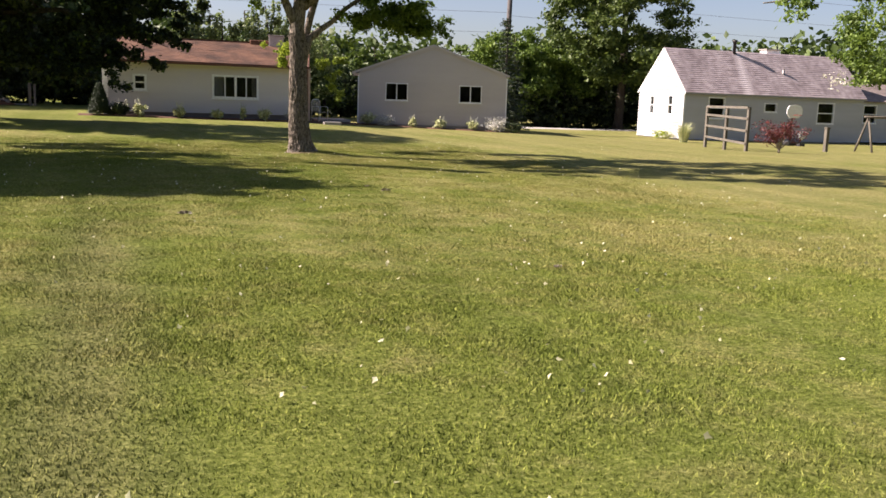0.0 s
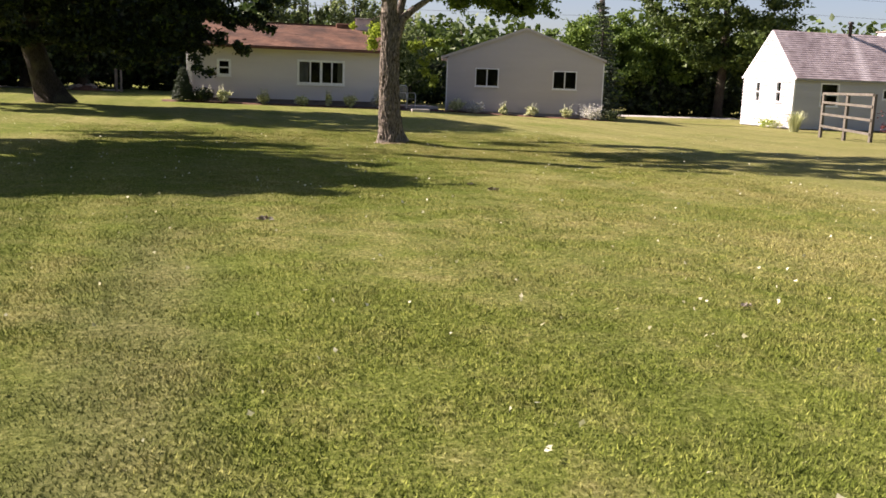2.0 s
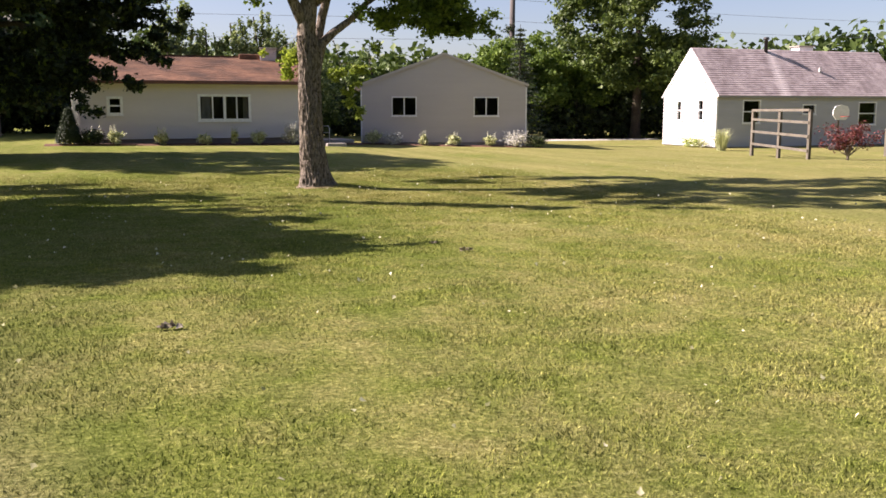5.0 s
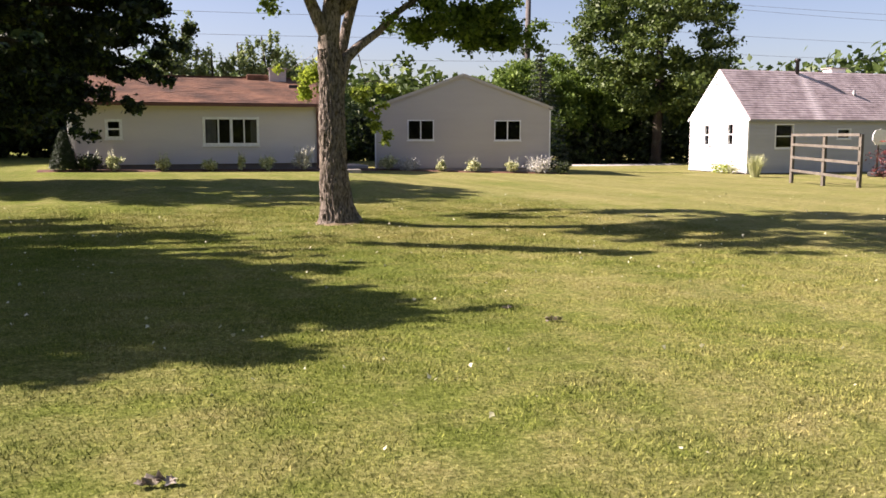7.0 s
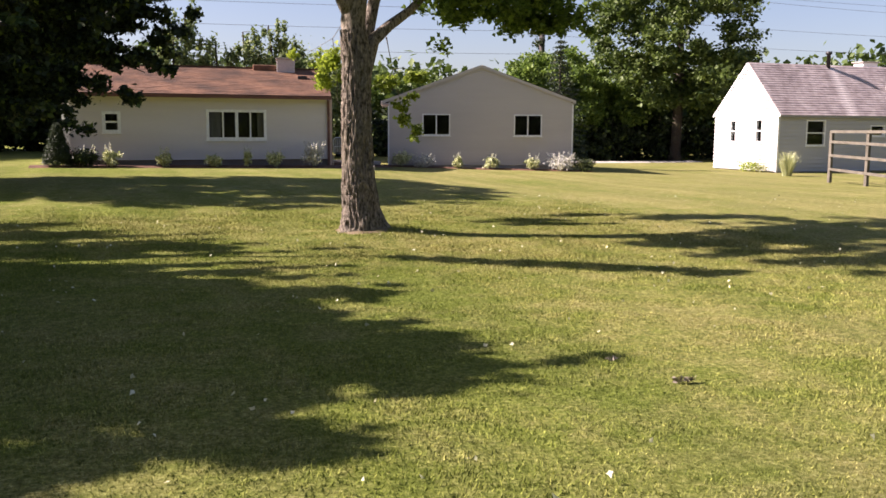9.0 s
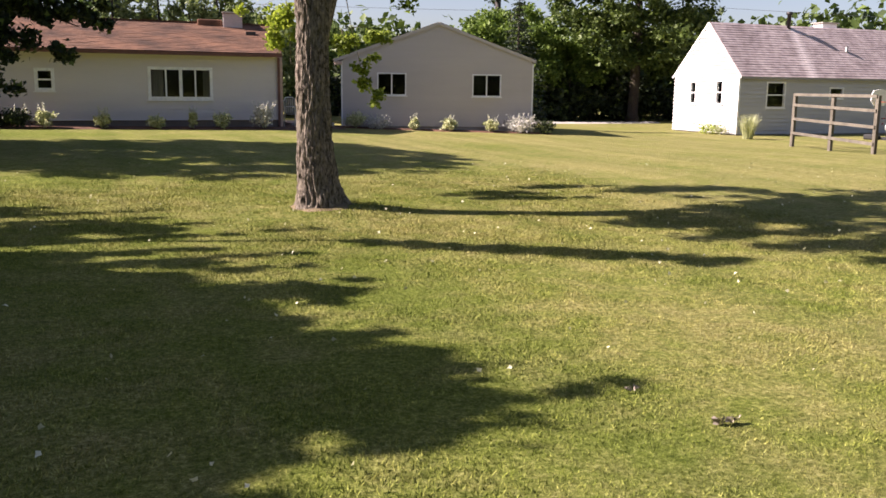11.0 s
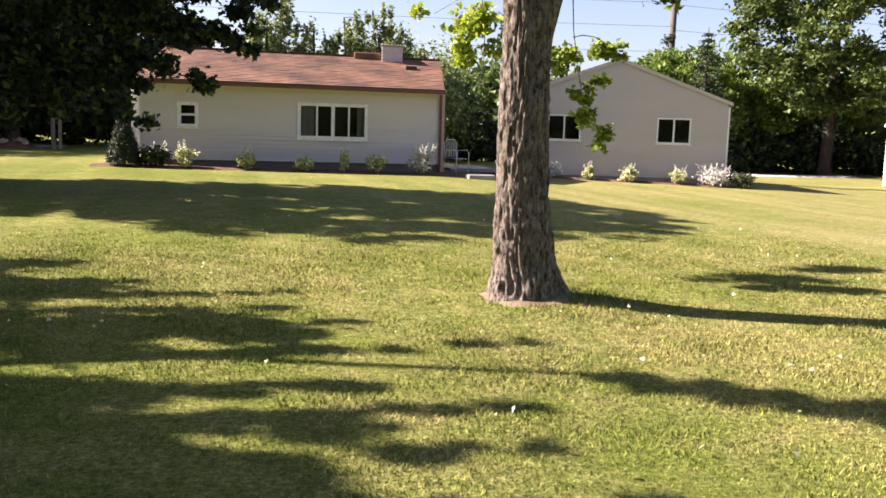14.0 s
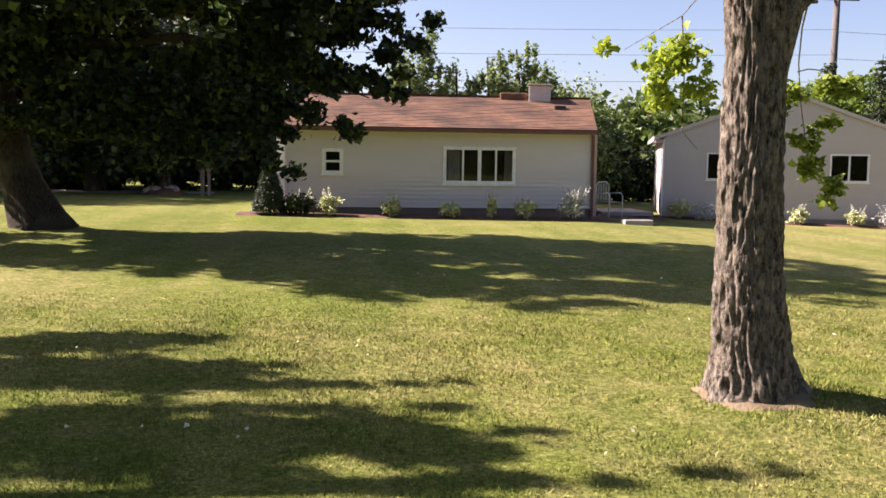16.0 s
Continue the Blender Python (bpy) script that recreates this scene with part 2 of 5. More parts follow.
M_MULCH = surface("bark mulch", (0.07, 0.035, 0.024), (0.17, 0.085, 0.055), 6, 60, 0.95, 0.8)
M_ROAD = surface("pale concrete drive", (0.36, 0.34, 0.31), (0.50, 0.47, 0.43), 0.5, 20, 0.9, 0.2)
M_RUBBER = plain("black rubber", (0.02, 0.02, 0.02), 0.8)
M_RED = plain("red plastic", (0.45, 0.04, 0.03), 0.4)
M_STONE = surface("rough stones", (0.20, 0.17, 0.15), (0.40, 0.36, 0.32), 3, 25, 0.9, 0.5)
M_DEAD = surface("dead brown leaf", (0.04, 0.027, 0.017), (0.62, 0.54, 0.42), 14, 90, 0.9, 0.3)
# the rooms' dimness is put into this plaster's dark colour
M_INNER = surface("interior plaster, dimness in its colour", (0.07, 0.06, 0.05), (0.10, 0.085, 0.07), 2, 20, 0.9, 0.1)
M_PETAL = leafy("fallen pale leaves", (0.34, 0.34, 0.20), (0.72, 0.70, 0.55), 0.3)
M_DIRT = surface("bare soil", (0.15, 0.11, 0.065), (0.25, 0.19, 0.12), 4, 50, 0.95, 0.7)
M_WIRE = plain("cable", (0.16, 0.16, 0.17), 0.6)
glass_m, gt, gb = nodes_of("window glass")
gb.inputs["Base Color"].default_value = (0.9, 0.93, 0.92, 1)
gb.inputs["Transmission Weight"].default_value = 1.0
gb.inputs["Roughness"].default_value = 0.02
gb.inputs["IOR"].default_value = 1.3
M_GLASS = glass_m


# ---- mesh helpers ----
def part(name, bm, material, parent=None, label="", kind=""):
    me = bpy.data.meshes.new(name)
    bm.to_mesh(me)
    bm.free()
    me.materials.append(material)
    ob = new(name, me)
    if parent:
        ob.parent = parent
    return tagged(ob, label, kind=kind)


def smooth(ob):
    ob.data.polygons.foreach_set("use_smooth", [True] * len(ob.data.polygons))
    return ob


def np_part(name, co, faces, material, parent=None, label="", kind="stuff"):
    """A mesh from arrays: co (n, 3), faces (m, k)."""
    me = bpy.data.meshes.new(name)
    n, (m, k) = len(co), faces.shape
    me.vertices.add(n)
    me.vertices.foreach_set("co", co.astype(np.float32).ravel())
    me.loops.add(m * k)
    me.loops.foreach_set("vertex_index", faces.astype(np.int32).ravel())
    me.polygons.add(m)
    me.polygons.foreach_set("loop_start", np.arange(0, m * k, k, dtype=np.int32))
    me.polygons.foreach_set("loop_total", np.full(m, k, dtype=np.int32))
    me.update(calc_edges=True)
    me.materials.append(material)
    ob = new(name, me)
    if parent:
        ob.parent = parent
    return tagged(ob, label, kind=kind)


def empty(name, x, y, z, label, category, group=""):
    ob = new(name)
    ob.location = (x, y, z)
    ob.empty_display_size = 0.2
    return tagged(ob, label, category, group)


def box(bm, x0, x1, y0, y1, z0, z1, bevel=0.0):
    r = bmesh.ops.create_cube(bm, size=1.0)
    for v in r["verts"]:
        v.co = Vector((x0 + (v.co.x + 0.5) * (x1 - x0), y0 + (v.co.y + 0.5) * (y1 - y0), z0 + (v.co.z + 0.5) * (z1 - z0)))
    if bevel:
        es = list({e for v in r["verts"] for e in v.link_edges})
        bmesh.ops.bevel(bm, geom=es, offset=bevel, segments=1, affect="EDGES")


def tube(bm, pts, radii, seg=8, rough=0.0, rnd=None, flare=None):
    """A tapering tube along pts, closed at both ends."""
    pts = [Vector(p) for p in pts]
    rings = []
    for i, p in enumerate(pts):
        d = (pts[min(i + 1, len(pts) - 1)] - pts[max(i - 1, 0)]).normalized()
        a = d.cross(Vector((0.0, 1.0, 0.02))).normalized() if abs(d.y) < 0.95 else d.cross(Vector((1.0, 0, 0))).normalized()
        b = d.cross(a)
        ring = []
        for k in range(seg):
            w = 2 * math.pi * k / seg
            r = radii[i]
            if rough:
                r *= 1 + rough * noise.noise(Vector((math.cos(w) * 1.8, math.sin(w) * 1.8, p.z * 2.2 + p.x)))
            if flare:
                r *= 1 + flare(i, w)
            ring.append(bm.verts.new(p + (a * math.cos(w) + b * math.sin(w)) * r))
        rings.append(ring)
    for r0, r1 in zip(rings, rings[1:]):
        for k in range(seg):
            bm.faces.new((r0[k], r0[(k + 1) % seg], r1[(k + 1) % seg], r1[k]))
    bm.faces.new(rings[0][::-1])
    bm.faces.new(rings[-1])
    bmesh.ops.recalc_face_normals(bm, faces=bm.faces)


def sstep(a, b, v):
    s = np.clip((np.asarray(v, float) - a) / (b - a), 0, 1)
    return s * s * (3 - 2 * s)


GX = np.array([-60.0, -10.0, -4.5, 3.0, 6.5, 9.0, 13.5, 20.0, 40.0])
GZ = np.array([0.28, 0.28, 0.25, 0.17, 0.0, -0.07, -0.16, -0.40, -0.45])


def gz(x, y):
    """The lawn's height."""
    x, y = np.asarray(x, float), np.asarray(y, float)
    return np.interp(x, GX, GZ) * sstep(-1.0, 13.0, y) + 0.09 * np.exp(-(x ** 2 + (y - 0.2) ** 2) / 0.5)


def gzf(x, y):
    return float(gz(x, y))


# ---- ground ----
def make_ground():
    inner = np.concatenate([[-600, -300, -150, -90, -60], np.arange(-40, 60.1, 0.5), [75, 110, 200, 400, 700]])
    innery = np.concatenate([[-600, -300, -120, -60, -40], np.arange(-30, 60.1, 0.5), [75, 110, 200, 400, 900]])
    X, Y = np.meshgrid(inner, innery, indexing="ij")
    Z = gz(X, Y)
    rng = np.random.default_rng(4)
    Z = Z + (np.sin(X * 0.9 + 1) * np.sin(Y * 0.7) * 0.002 + rng.normal(0, 0.001, X.shape)) * (np.abs(X) < 50)
    nx, ny = X.shape
    i = np.arange(nx * ny).reshape(nx, ny)
    f = np.stack([i[:-1, :-1], i[1:, :-1], i[1:, 1:], i[:-1, 1:]], -1).reshape(-1, 4)
    ob = np_part("ground", np.stack([X, Y, Z], -1).reshape(-1, 3), f, M_LAWN, kind="structure", label="mown lawn, green with dry straw patches")
    smooth(ob)


make_ground()


# ---- houses ----
def face_map(side, at):
    """Local (along the wall, up, outwards) to world."""
    return {
        "front": lambda u, z, d: (u, at - d, z),
        "back": lambda u, z, d: (u, at + d, z),
        "left": lambda u, z, d: (at - d, u, z),
        "right": lambda u, z, d: (at + d, u, z),
    }[side]


def solid(bm, mp, quad, d0, d1, d0top=None):
    """A prism over a quad [(u, z) x 4] (bottom pair, then top pair), from depth d0 to d1 below and d0top above."""
    dt = d1 if d0top is None else d0top
    lo = [bm.verts.new(mp(u, z, d0)) for u, z in quad]
    hi = [bm.verts.new(mp(u, z, d1 if k < 2 else dt)) for k, (u, z) in enumerate(quad)]
    fs = [lo[::-1], hi] + [[lo[k], lo[(k + 1) % 4], hi[(k + 1) % 4], hi[k]] for k in range(4)]
    return [bm.faces.new(f) for f in fs]


def lap_wall(house, mp, left, right, zb, zt, pitch, material, openings=(), name="wall", label="", thick=0.12):
    """A wall with true openings, clad in lapped boards. left(z), right(z): its ends at a height."""
    bm, bb = bmesh.new(), bmesh.new()
    cuts = {zb, zt}
    for u0, u1, z0, z1 in openings:
        cuts |= {z0, z1}
    z = zb
    while z < zt - 1e-6:
        cuts.add(round(z, 4))
        z += pitch
    cuts = sorted(cuts)
    lip = 0.050 if pitch > 0.15 else (0.030 if material is M_SIDE_A else 0.016)

    def face(z, above):
        f = ((z - zb) / pitch + (1e-4 if above else -1e-4)) % 1.0
        return lip - (lip - 0.007) * f
    for z0, z1 in zip(cuts, cuts[1:]):
        if z1 - z0 < 0.004:
            continue
        spans = [(None, None)]
        holes = sorted((o[0], o[1]) for o in openings if o[2] < z1 - 1e-4 and o[3] > z0 + 1e-4)
        edges = [None] + [e for h in holes for e in h] + [None]
        for a, b in zip(edges[::2], edges[1::2]):
            quad = [(left(z0) if a is None else a, z0), (right(z0) if b is None else b, z0),
                    (right(z1) if b is None else b, z1), (left(z1) if a is None else a, z1)]
            if quad[1][0] - quad[0][0] < 0.01:
                continue
            solid(bm, mp, quad, 0.002, face(z0, True), face(z1, False))
            solid(bb, mp, quad, -thick, 0.0)
    bmesh.ops.recalc_face_normals(bm, faces=bm.faces)
    bmesh.ops.recalc_face_normals(bb, faces=bb.faces)
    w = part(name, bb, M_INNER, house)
    part("siding", bm, material, w, label)


def window(house, mp, u0, u1, z0, z1, panes=2, trim=0.07, split="v", curtain=False, sill=True):
    """A frame in the wall's opening, its panes, a sill and, where seen, a drawn curtain."""
    bm = bmesh.new()
    t = trim

    def bar(a0, a1, b0, b1, d0=-0.07, d1=0.045):
        solid(bm, mp, [(a0, b0), (a1, b0), (a1, b1), (a0, b1)], d0, d1)
    bar(u0, u1, z0, z0 + t), bar(u0, u1, z1 - t, z1)
    bar(u0, u0 + t, z0 + t, z1 - t), bar(u1 - t, u1, z0 + t, z1 - t)
    iu0, iu1, iz0, iz1 = u0 + t, u1 - t, z0 + t, z1 - t
    rects = []
    if split == "h":
        zm = (iz0 + iz1) / 2
        bar(iu0, iu1, zm - 0.025, zm + 0.025, -0.05, 0.03)
        rects = [(iu0, iu1, iz0, zm - 0.025), (iu0, iu1, zm + 0.025, iz1)]
    else:
        step = (iu1 - iu0) / panes
        for k in range(1, panes):
            wide = 0.045 if (panes == 4 and k == 2) else 0.022
            bar(iu0 + k * step - wide, iu0 + k * step + wide, iz0, iz1, -0.05, 0.035 if wide > 0.03 else 0.02)
        rects = [(iu0 + k * step + 0.02, iu0 + (k + 1) * step - 0.02, iz0, iz1) for k in range(panes)]
    bmesh.ops.recalc_face_normals(bm, faces=bm.faces)
    w = part("window", bm, M_WHITE, house, "white framed window")
    for r in rects:
        gbm = bmesh.new()
        solid(gbm, mp, [(r[0], r[2]), (r[1], r[2]), (r[1], r[3]), (r[0], r[3])], -0.035, -0.029)
        bmesh.ops.recalc_face_normals(gbm, faces=gbm.faces)
        part("pane", gbm, M_GLASS, w, "dark reflecting glass").visible_shadow = False
    if sill:
        sb = bmesh.new()
        solid(sb, mp, [(u0 - 0.03, z0 - 0.035), (u1 + 0.03, z0 - 0.035), (u1 + 0.03, z0 - 0.003), (u0 - 0.03, z0 - 0.003)], 0.026, 0.075)
        bmesh.ops.recalc_face_normals(sb, faces=sb.faces)
        part("sill", sb, M_WHITE, w)
    if curtain:
        for a, b in curtain:
            cb = bmesh.new()
            n = 14
            for k in range(n):
                ua, ub = a + (b - a) * k / n, a + (b - a) * (k + 1) / n
                dd = -0.19 + 0.02 * (k % 2)
                de = -0.19 + 0.02 * ((k + 1) % 2)
                q = [mp(ua, iz0, dd), mp(ub, iz0, de), mp(ub, iz1, de), mp(ua, iz1, dd)]
                cb.faces.new([cb.verts.new(p) for p in q])
                q = [mp(ua, iz0, dd - 0.01), mp(ub, iz0, de - 0.01), mp(ub, iz1, de - 0.01), mp(ua, iz1, dd - 0.01)]
                cb.faces.new([cb.verts.new(p) for p in q])
            part("curtain", cb, M_CURTAIN, w, "pale drawn curtain")
    return w


def roof_slope(house, p00, p10, p11, p01, material, pitch=0.15, name="roof"):
    """Shingle courses from the eave p00-p10 up to the ridge p01-p11 (all at the slab's under side)."""
    a, b, c, d = (Vector(p) for p in (p00, p10, p11, p01))
    nrm = (b - a).cross(d - a).normalized()
    if nrm.z < 0:
        nrm = -nrm
    bm = bmesh.new()
    up = (d - a).length
    n = max(2, round(up / pitch))

    def prism(q, lo, hi_bottom, hi_top):
        v0 = [bm.verts.new(p + nrm * lo) for p in q]
        v1 = [bm.verts.new(p + nrm * (hi_bottom if k < 2 else hi_top)) for k, p in enumerate(q)]
        bm.faces.new(v0[::-1]), bm.faces.new(v1)
        for k in range(4):
            bm.faces.new([v0[k], v0[(k + 1) % 4], v1[(k + 1) % 4], v1[k]])
    prism([a, b, c, d], 0.0, 0.05, 0.05)
    cols = max(2, round((b - a).length / 0.33))
    rows = []
    for i in range(n):
        for sv, lift in ((i / n, 0.066), ((i + 1) / n, 0.055)):
            l, r = a.lerp(d, sv), b.lerp(c, sv)
            rows.append([bm.verts.new(l.lerp(r, k / cols) + nrm * (lift + 0.006 * noise.noise(Vector((k * 0.9, i * 1.7, 0.3))))) for k in range(cols + 1)])
    for r0, r1 in zip(rows, rows[1:]):
        for k in range(cols):
            bm.faces.new((r0[k], r0[k + 1], r1[k + 1], r1[k]))
    bmesh.ops.recalc_face_normals(bm, faces=bm.faces)
    return part(name, bm, material, house)


def prism_part(house, name, pts, material, label=""):
    """A box between opposite corners."""
    bm = bmesh.new()
    (x0, y0, z0), (x1, y1, z1) = pts
    box(bm, min(x0, x1), max(x0, x1), min(y0, y1), max(y0, y1), min(z0, z1), max(z0, z1), 0.006)
    return part(name, bm, material, house, label)


def tube_part(house, name, pts, radii, material, label="", seg=10):
    bm = bmesh.new()
    tube(bm, pts, radii, seg)
    return smooth(part(name, bm, material, house, label))


def beam(house, name, a, b, w, h, material, label=""):
    """A straight squared bar from a to b, w wide sideways and h high."""
    a, b = Vector(a), Vector(b)
    d = (b - a).normalized()
    s = d.cross(Vector((0, 0, 1)))
    s = Vector((1, 0, 0)) if s.length < 0.05 else s.normalized()
    u = s.cross(d)
    bm = bmesh.new()
    q = []
    for p in (a, b):
        q.append([bm.verts.new(p + s * (i * w / 2) + u * (j * h / 2)) for i, j in ((-1, -1), (1, -1), (1, 1), (-1, 1))])
    bm.faces.new(q[0][::-1]), bm.faces.new(q[1])
    for k in range(4):
        bm.faces.new([q[0][k], q[0][(k + 1) % 4], q[1][(k + 1) % 4], q[1][k]])
    bmesh.ops.recalc_face_normals(bm, faces=bm.faces)
    return part(name, bm, material, house, label)


def house_a():
    x0, x1, y0, y1, zb, ze = -4.47, 3.24, 17.4, 23.6, 0.42, 2.40
    yr, zr = 20.4, 3.32
    h = empty("house", (x0 + x1) / 2, y0, 0.2, "low grey-sided house with a red brown shingle roof", "house")
    big = (-0.58, 1.28, 1.02, 1.97)
    small = (-3.60, -3.08, 1.24, 1.88)
    lap_wall(h, face_map("front", y0), lambda z: x0, lambda z: x1, zb, ze, 0.11, M_SIDE_A, [big, small], label="grey lapped siding")
    lap_wall(h, face_map("back", y1), lambda z: x0, lambda z: x1, zb, ze, 0.22, M_SIDE_A)

    def gl(z):
        return y0 if z <= ze else y0 + (z - ze) / (zr - ze) * (yr - y0)

    def gr(z):
        return y1 if z <= ze else y1 - (z - ze) / (zr - ze) * (y1 - yr)
    lap_wall(h, face_map("left", x0), gl, gr, zb, zr - 0.03, 0.11, M_SIDE_A)
    lap_wall(h, face_map("right", x1), gl, gr, zb, zr - 0.03, 0.11, M_SIDE_PINK)
    prism_part(h, "foundation", ((x0 + 0.02, y0 + 0.03, -0.2), (x1 - 0.02, y1 - 0.03, zb - 0.003)), M_FOUND, "dark block foundation")
    mp = face_map("front", y0)
    window(h, mp, *big, panes=4, trim=0.085, curtain=[(-0.49, -0.16), (0.98, 1.19)])
    window(h, mp, *small, split="h", trim=0.085)
    e = 0.3
    se = (zr - ze) / (yr - y0)
    roof_slope(h, (x0 - 0.12, y0 - e, ze - e * se + 0.06), (x1 + 0.12, y0 - e, ze - e * se + 0.06), (x1 + 0.12, yr, zr + 0.06), (x0 - 0.12, yr, zr + 0.06), M_ROOF_A)
    sb = (zr - ze) / (y1 - yr)
    roof_slope(h, (x0 - 0.12, y1 + e, ze - e * sb + 0.06), (x1 + 0.12, y1 + e, ze - e * sb + 0.06), (x1 + 0.12, yr + 0.002, zr + 0.06), (x0 - 0.12, yr + 0.002, zr + 0.06), M_ROOF_A)
    beam(h, "ridge_cap", (x0 - 0.12, yr, zr + 0.135), (x1 + 0.12, yr, zr + 0.135), 0.22, 0.03, M_ROOF_A)
    beam(h, "gutter", (x0 - 0.14, y0 - e - 0.035, ze - e * se + 0.05), (x1 + 0.14, y0 - e - 0.035, ze - e * se + 0.05), 0.06, 0.10, M_BROWN, "dark brown gutter")
    beam(h, "soffit", (x0 - 0.12, y0 - e / 2 - 0.03, ze - 0.07), (x1 + 0.12, y0 - e / 2 - 0.03, ze - 0.07), e - 0.1, 0.02, M_BROWN)
    beam(h, "downspout", (x1 + 0.04, y0 - 0.06, 0.2), (x1 + 0.04, y0 - 0.06, ze - 0.1), 0.07, 0.06, M_BROWN, "brown downspout")
    for x in (x0 - 0.015,):
        beam(h, "corner_trim", (x, y0 - 0.01, zb), (x, y0 - 0.01, ze - 0.08), 0.05, 0.06, M_SIDE_A)
    prism_part(h, "porch_side", ((x1 + 0.03, y0 + 0.25, 0.2), (x1 + 0.17, y0 + 1.7, ze - 0.02)), M_SIDE_PINK, "pinkish side boards")
    # added panel, white to stand for the sunlit side of the house
    prism_part(h, "side_panel", ((x0 - 0.26, y0 + 0.06, 0.2), (x0 - 0.04, y0 + 0.24, ze - 0.22)), M_WHITE, "added white panel standing for the sunlit side wall")
    # chimney
    bm = bmesh.new()
    box(bm, 1.58, 2.20, 19.95, 20.5, 2.9, 3.74, 0.01)
    part("chimney", bm, M_CHIMNEY, h, "pale pinkish rendered chimney")
    bm = bmesh.new()
    box(bm, 1.54, 2.24, 19.91, 20.54, 3.742, 3.79, 0.01)
    part("chimney_cap", bm, M_CONCRETE, h)
    bm = bmesh.new()
    box(bm, 0.75, 1.54, 20.1, 21.6, 2.9, 3.55, 0.03)
    part("dormer", bm, M_ROOF_A, h, "low raised roof part by the chimney")
    bm = bmesh.new()
    box(bm, 2.30, 2.62, 19.05, 19.25, 2.99, 3.14, 0.01)
    part("roof_vent", bm, M_DARKMETAL, h, "small dark roof vent")
    # interior floor
    prism_part(h, "inner_floor", ((x0 + 0.15, y0 + 0.15, 0.36), (x1 - 0.15, y1 - 0.15, 0.40)), M_WOOD_OLD)


def house_b():
    x0, x1, y0, y1, zb, ze = 0.0, 6.86, 0.0, 6.5, 0.06, 2.42
    xr, zr = 3.43, 3.66
    h = empty("garage", 6.36, 20.80, 0.0, "taupe-sided gabled garage with two slider windows", "house")
    h.rotation_euler[2] = radians(-17)
    w1, w2 = (1.24, 2.28, 1.15, 1.95), (4.66, 5.72, 1.14, 1.94)

    def gl(z):
        return x0 if z <= ze else x0 + (z - ze) / (zr - ze) * (xr - x0)

    def gr(z):
        return x1 if z <= ze else x1 - (z - ze) / (zr - ze) * (x1 - xr)
    lap_wall(h, face_map("front", y0), gl, gr, zb, zr - 0.02, 0.10, M_SIDE_B, [w1, w2], label="taupe lapped siding")
    lap_wall(h, face_map("back", y1), gl, gr, zb, zr - 0.02, 0.2, M_SIDE_B)
    door = (y0 + 0.6, y0 + 1.5, zb, 2.1)
    lap_wall(h, face_map("left", x0), lambda z: y0, lambda z: y1, zb, ze, 0.10, M_SIDE_B, [door])
    lap_wall(h, face_map("right", x1), lambda z: y0, lambda z: y1, zb, ze, 0.10, M_SIDE_B)
    bm = bmesh.new()
    box(bm, x0 + 0.02, x0 + 0.08, door[0] + 0.01, door[1] - 0.01, zb + 0.01, 2.09, 0.01)
    part("door", bm, M_WHITE, h, "white side door")
    prism_part(h, "foundation", ((x0 + 0.02, y0 + 0.02, -0.5), (x1 - 0.02, y1 - 0.02, zb - 0.003)), M_CONCRETE, "concrete base")
    mp = face_map("front", y0)
    for w in (w1, w2):
        window(h, mp, *w, panes=2, trim=0.042)
    e = 0.05
    for s, xe in ((-1, x0), (1, x1)):
        sl = (zr - ze) / abs(xe - xr)
        over = 0.26 if s < 0 else 0.08
        xo, zo = xe + s * over, ze - over * sl + 0.03
        xi = xr + s * 0.001
        roof_slope(h, (xo, y0 - e, zo), (xo, y1 + e, zo), (xi, y1 + e, zr + 0.03), (xi, y0 - e, zr + 0.03), M_ROOF_B)
        beam(h, "rake_board", (xo, y0 - e - 0.016, zo - 0.0), (xr, y0 - e - 0.016, zr + 0.035), 0.03, 0.10, M_SIDE_B, "taupe rake board")
        beam(h, "fascia", (xo + s * 0.02, y0 - e, zo), (xo + s * 0.02, y1 + e, zo), 0.04, 0.12, M_SIDE_B)
        beam(h, "soffit", (xe + s * (over / 2 + 0.01), y0 - e + 0.02, ze - 0.10), (xe + s * (over / 2 + 0.01), y1, ze - 0.10), over - 0.03, 0.02, M_SIDE_B)
        if s < 0:
            prism_part(h, "eave_end", ((xo + 0.01, y0 - e - 0.005, ze - 0.20), (xe - 0.004, y0 + 0.02, ze - 0.115)), M_SIDE_PINK, "pinkish boxed eave end")
    for x in (x0 - 0.012, x1 + 0.012):
        beam(h, "corner_trim", (x, y0 - 0.012, zb), (x, y0 - 0.012, ze - 0.1), 0.05, 0.06, M_WHITE)


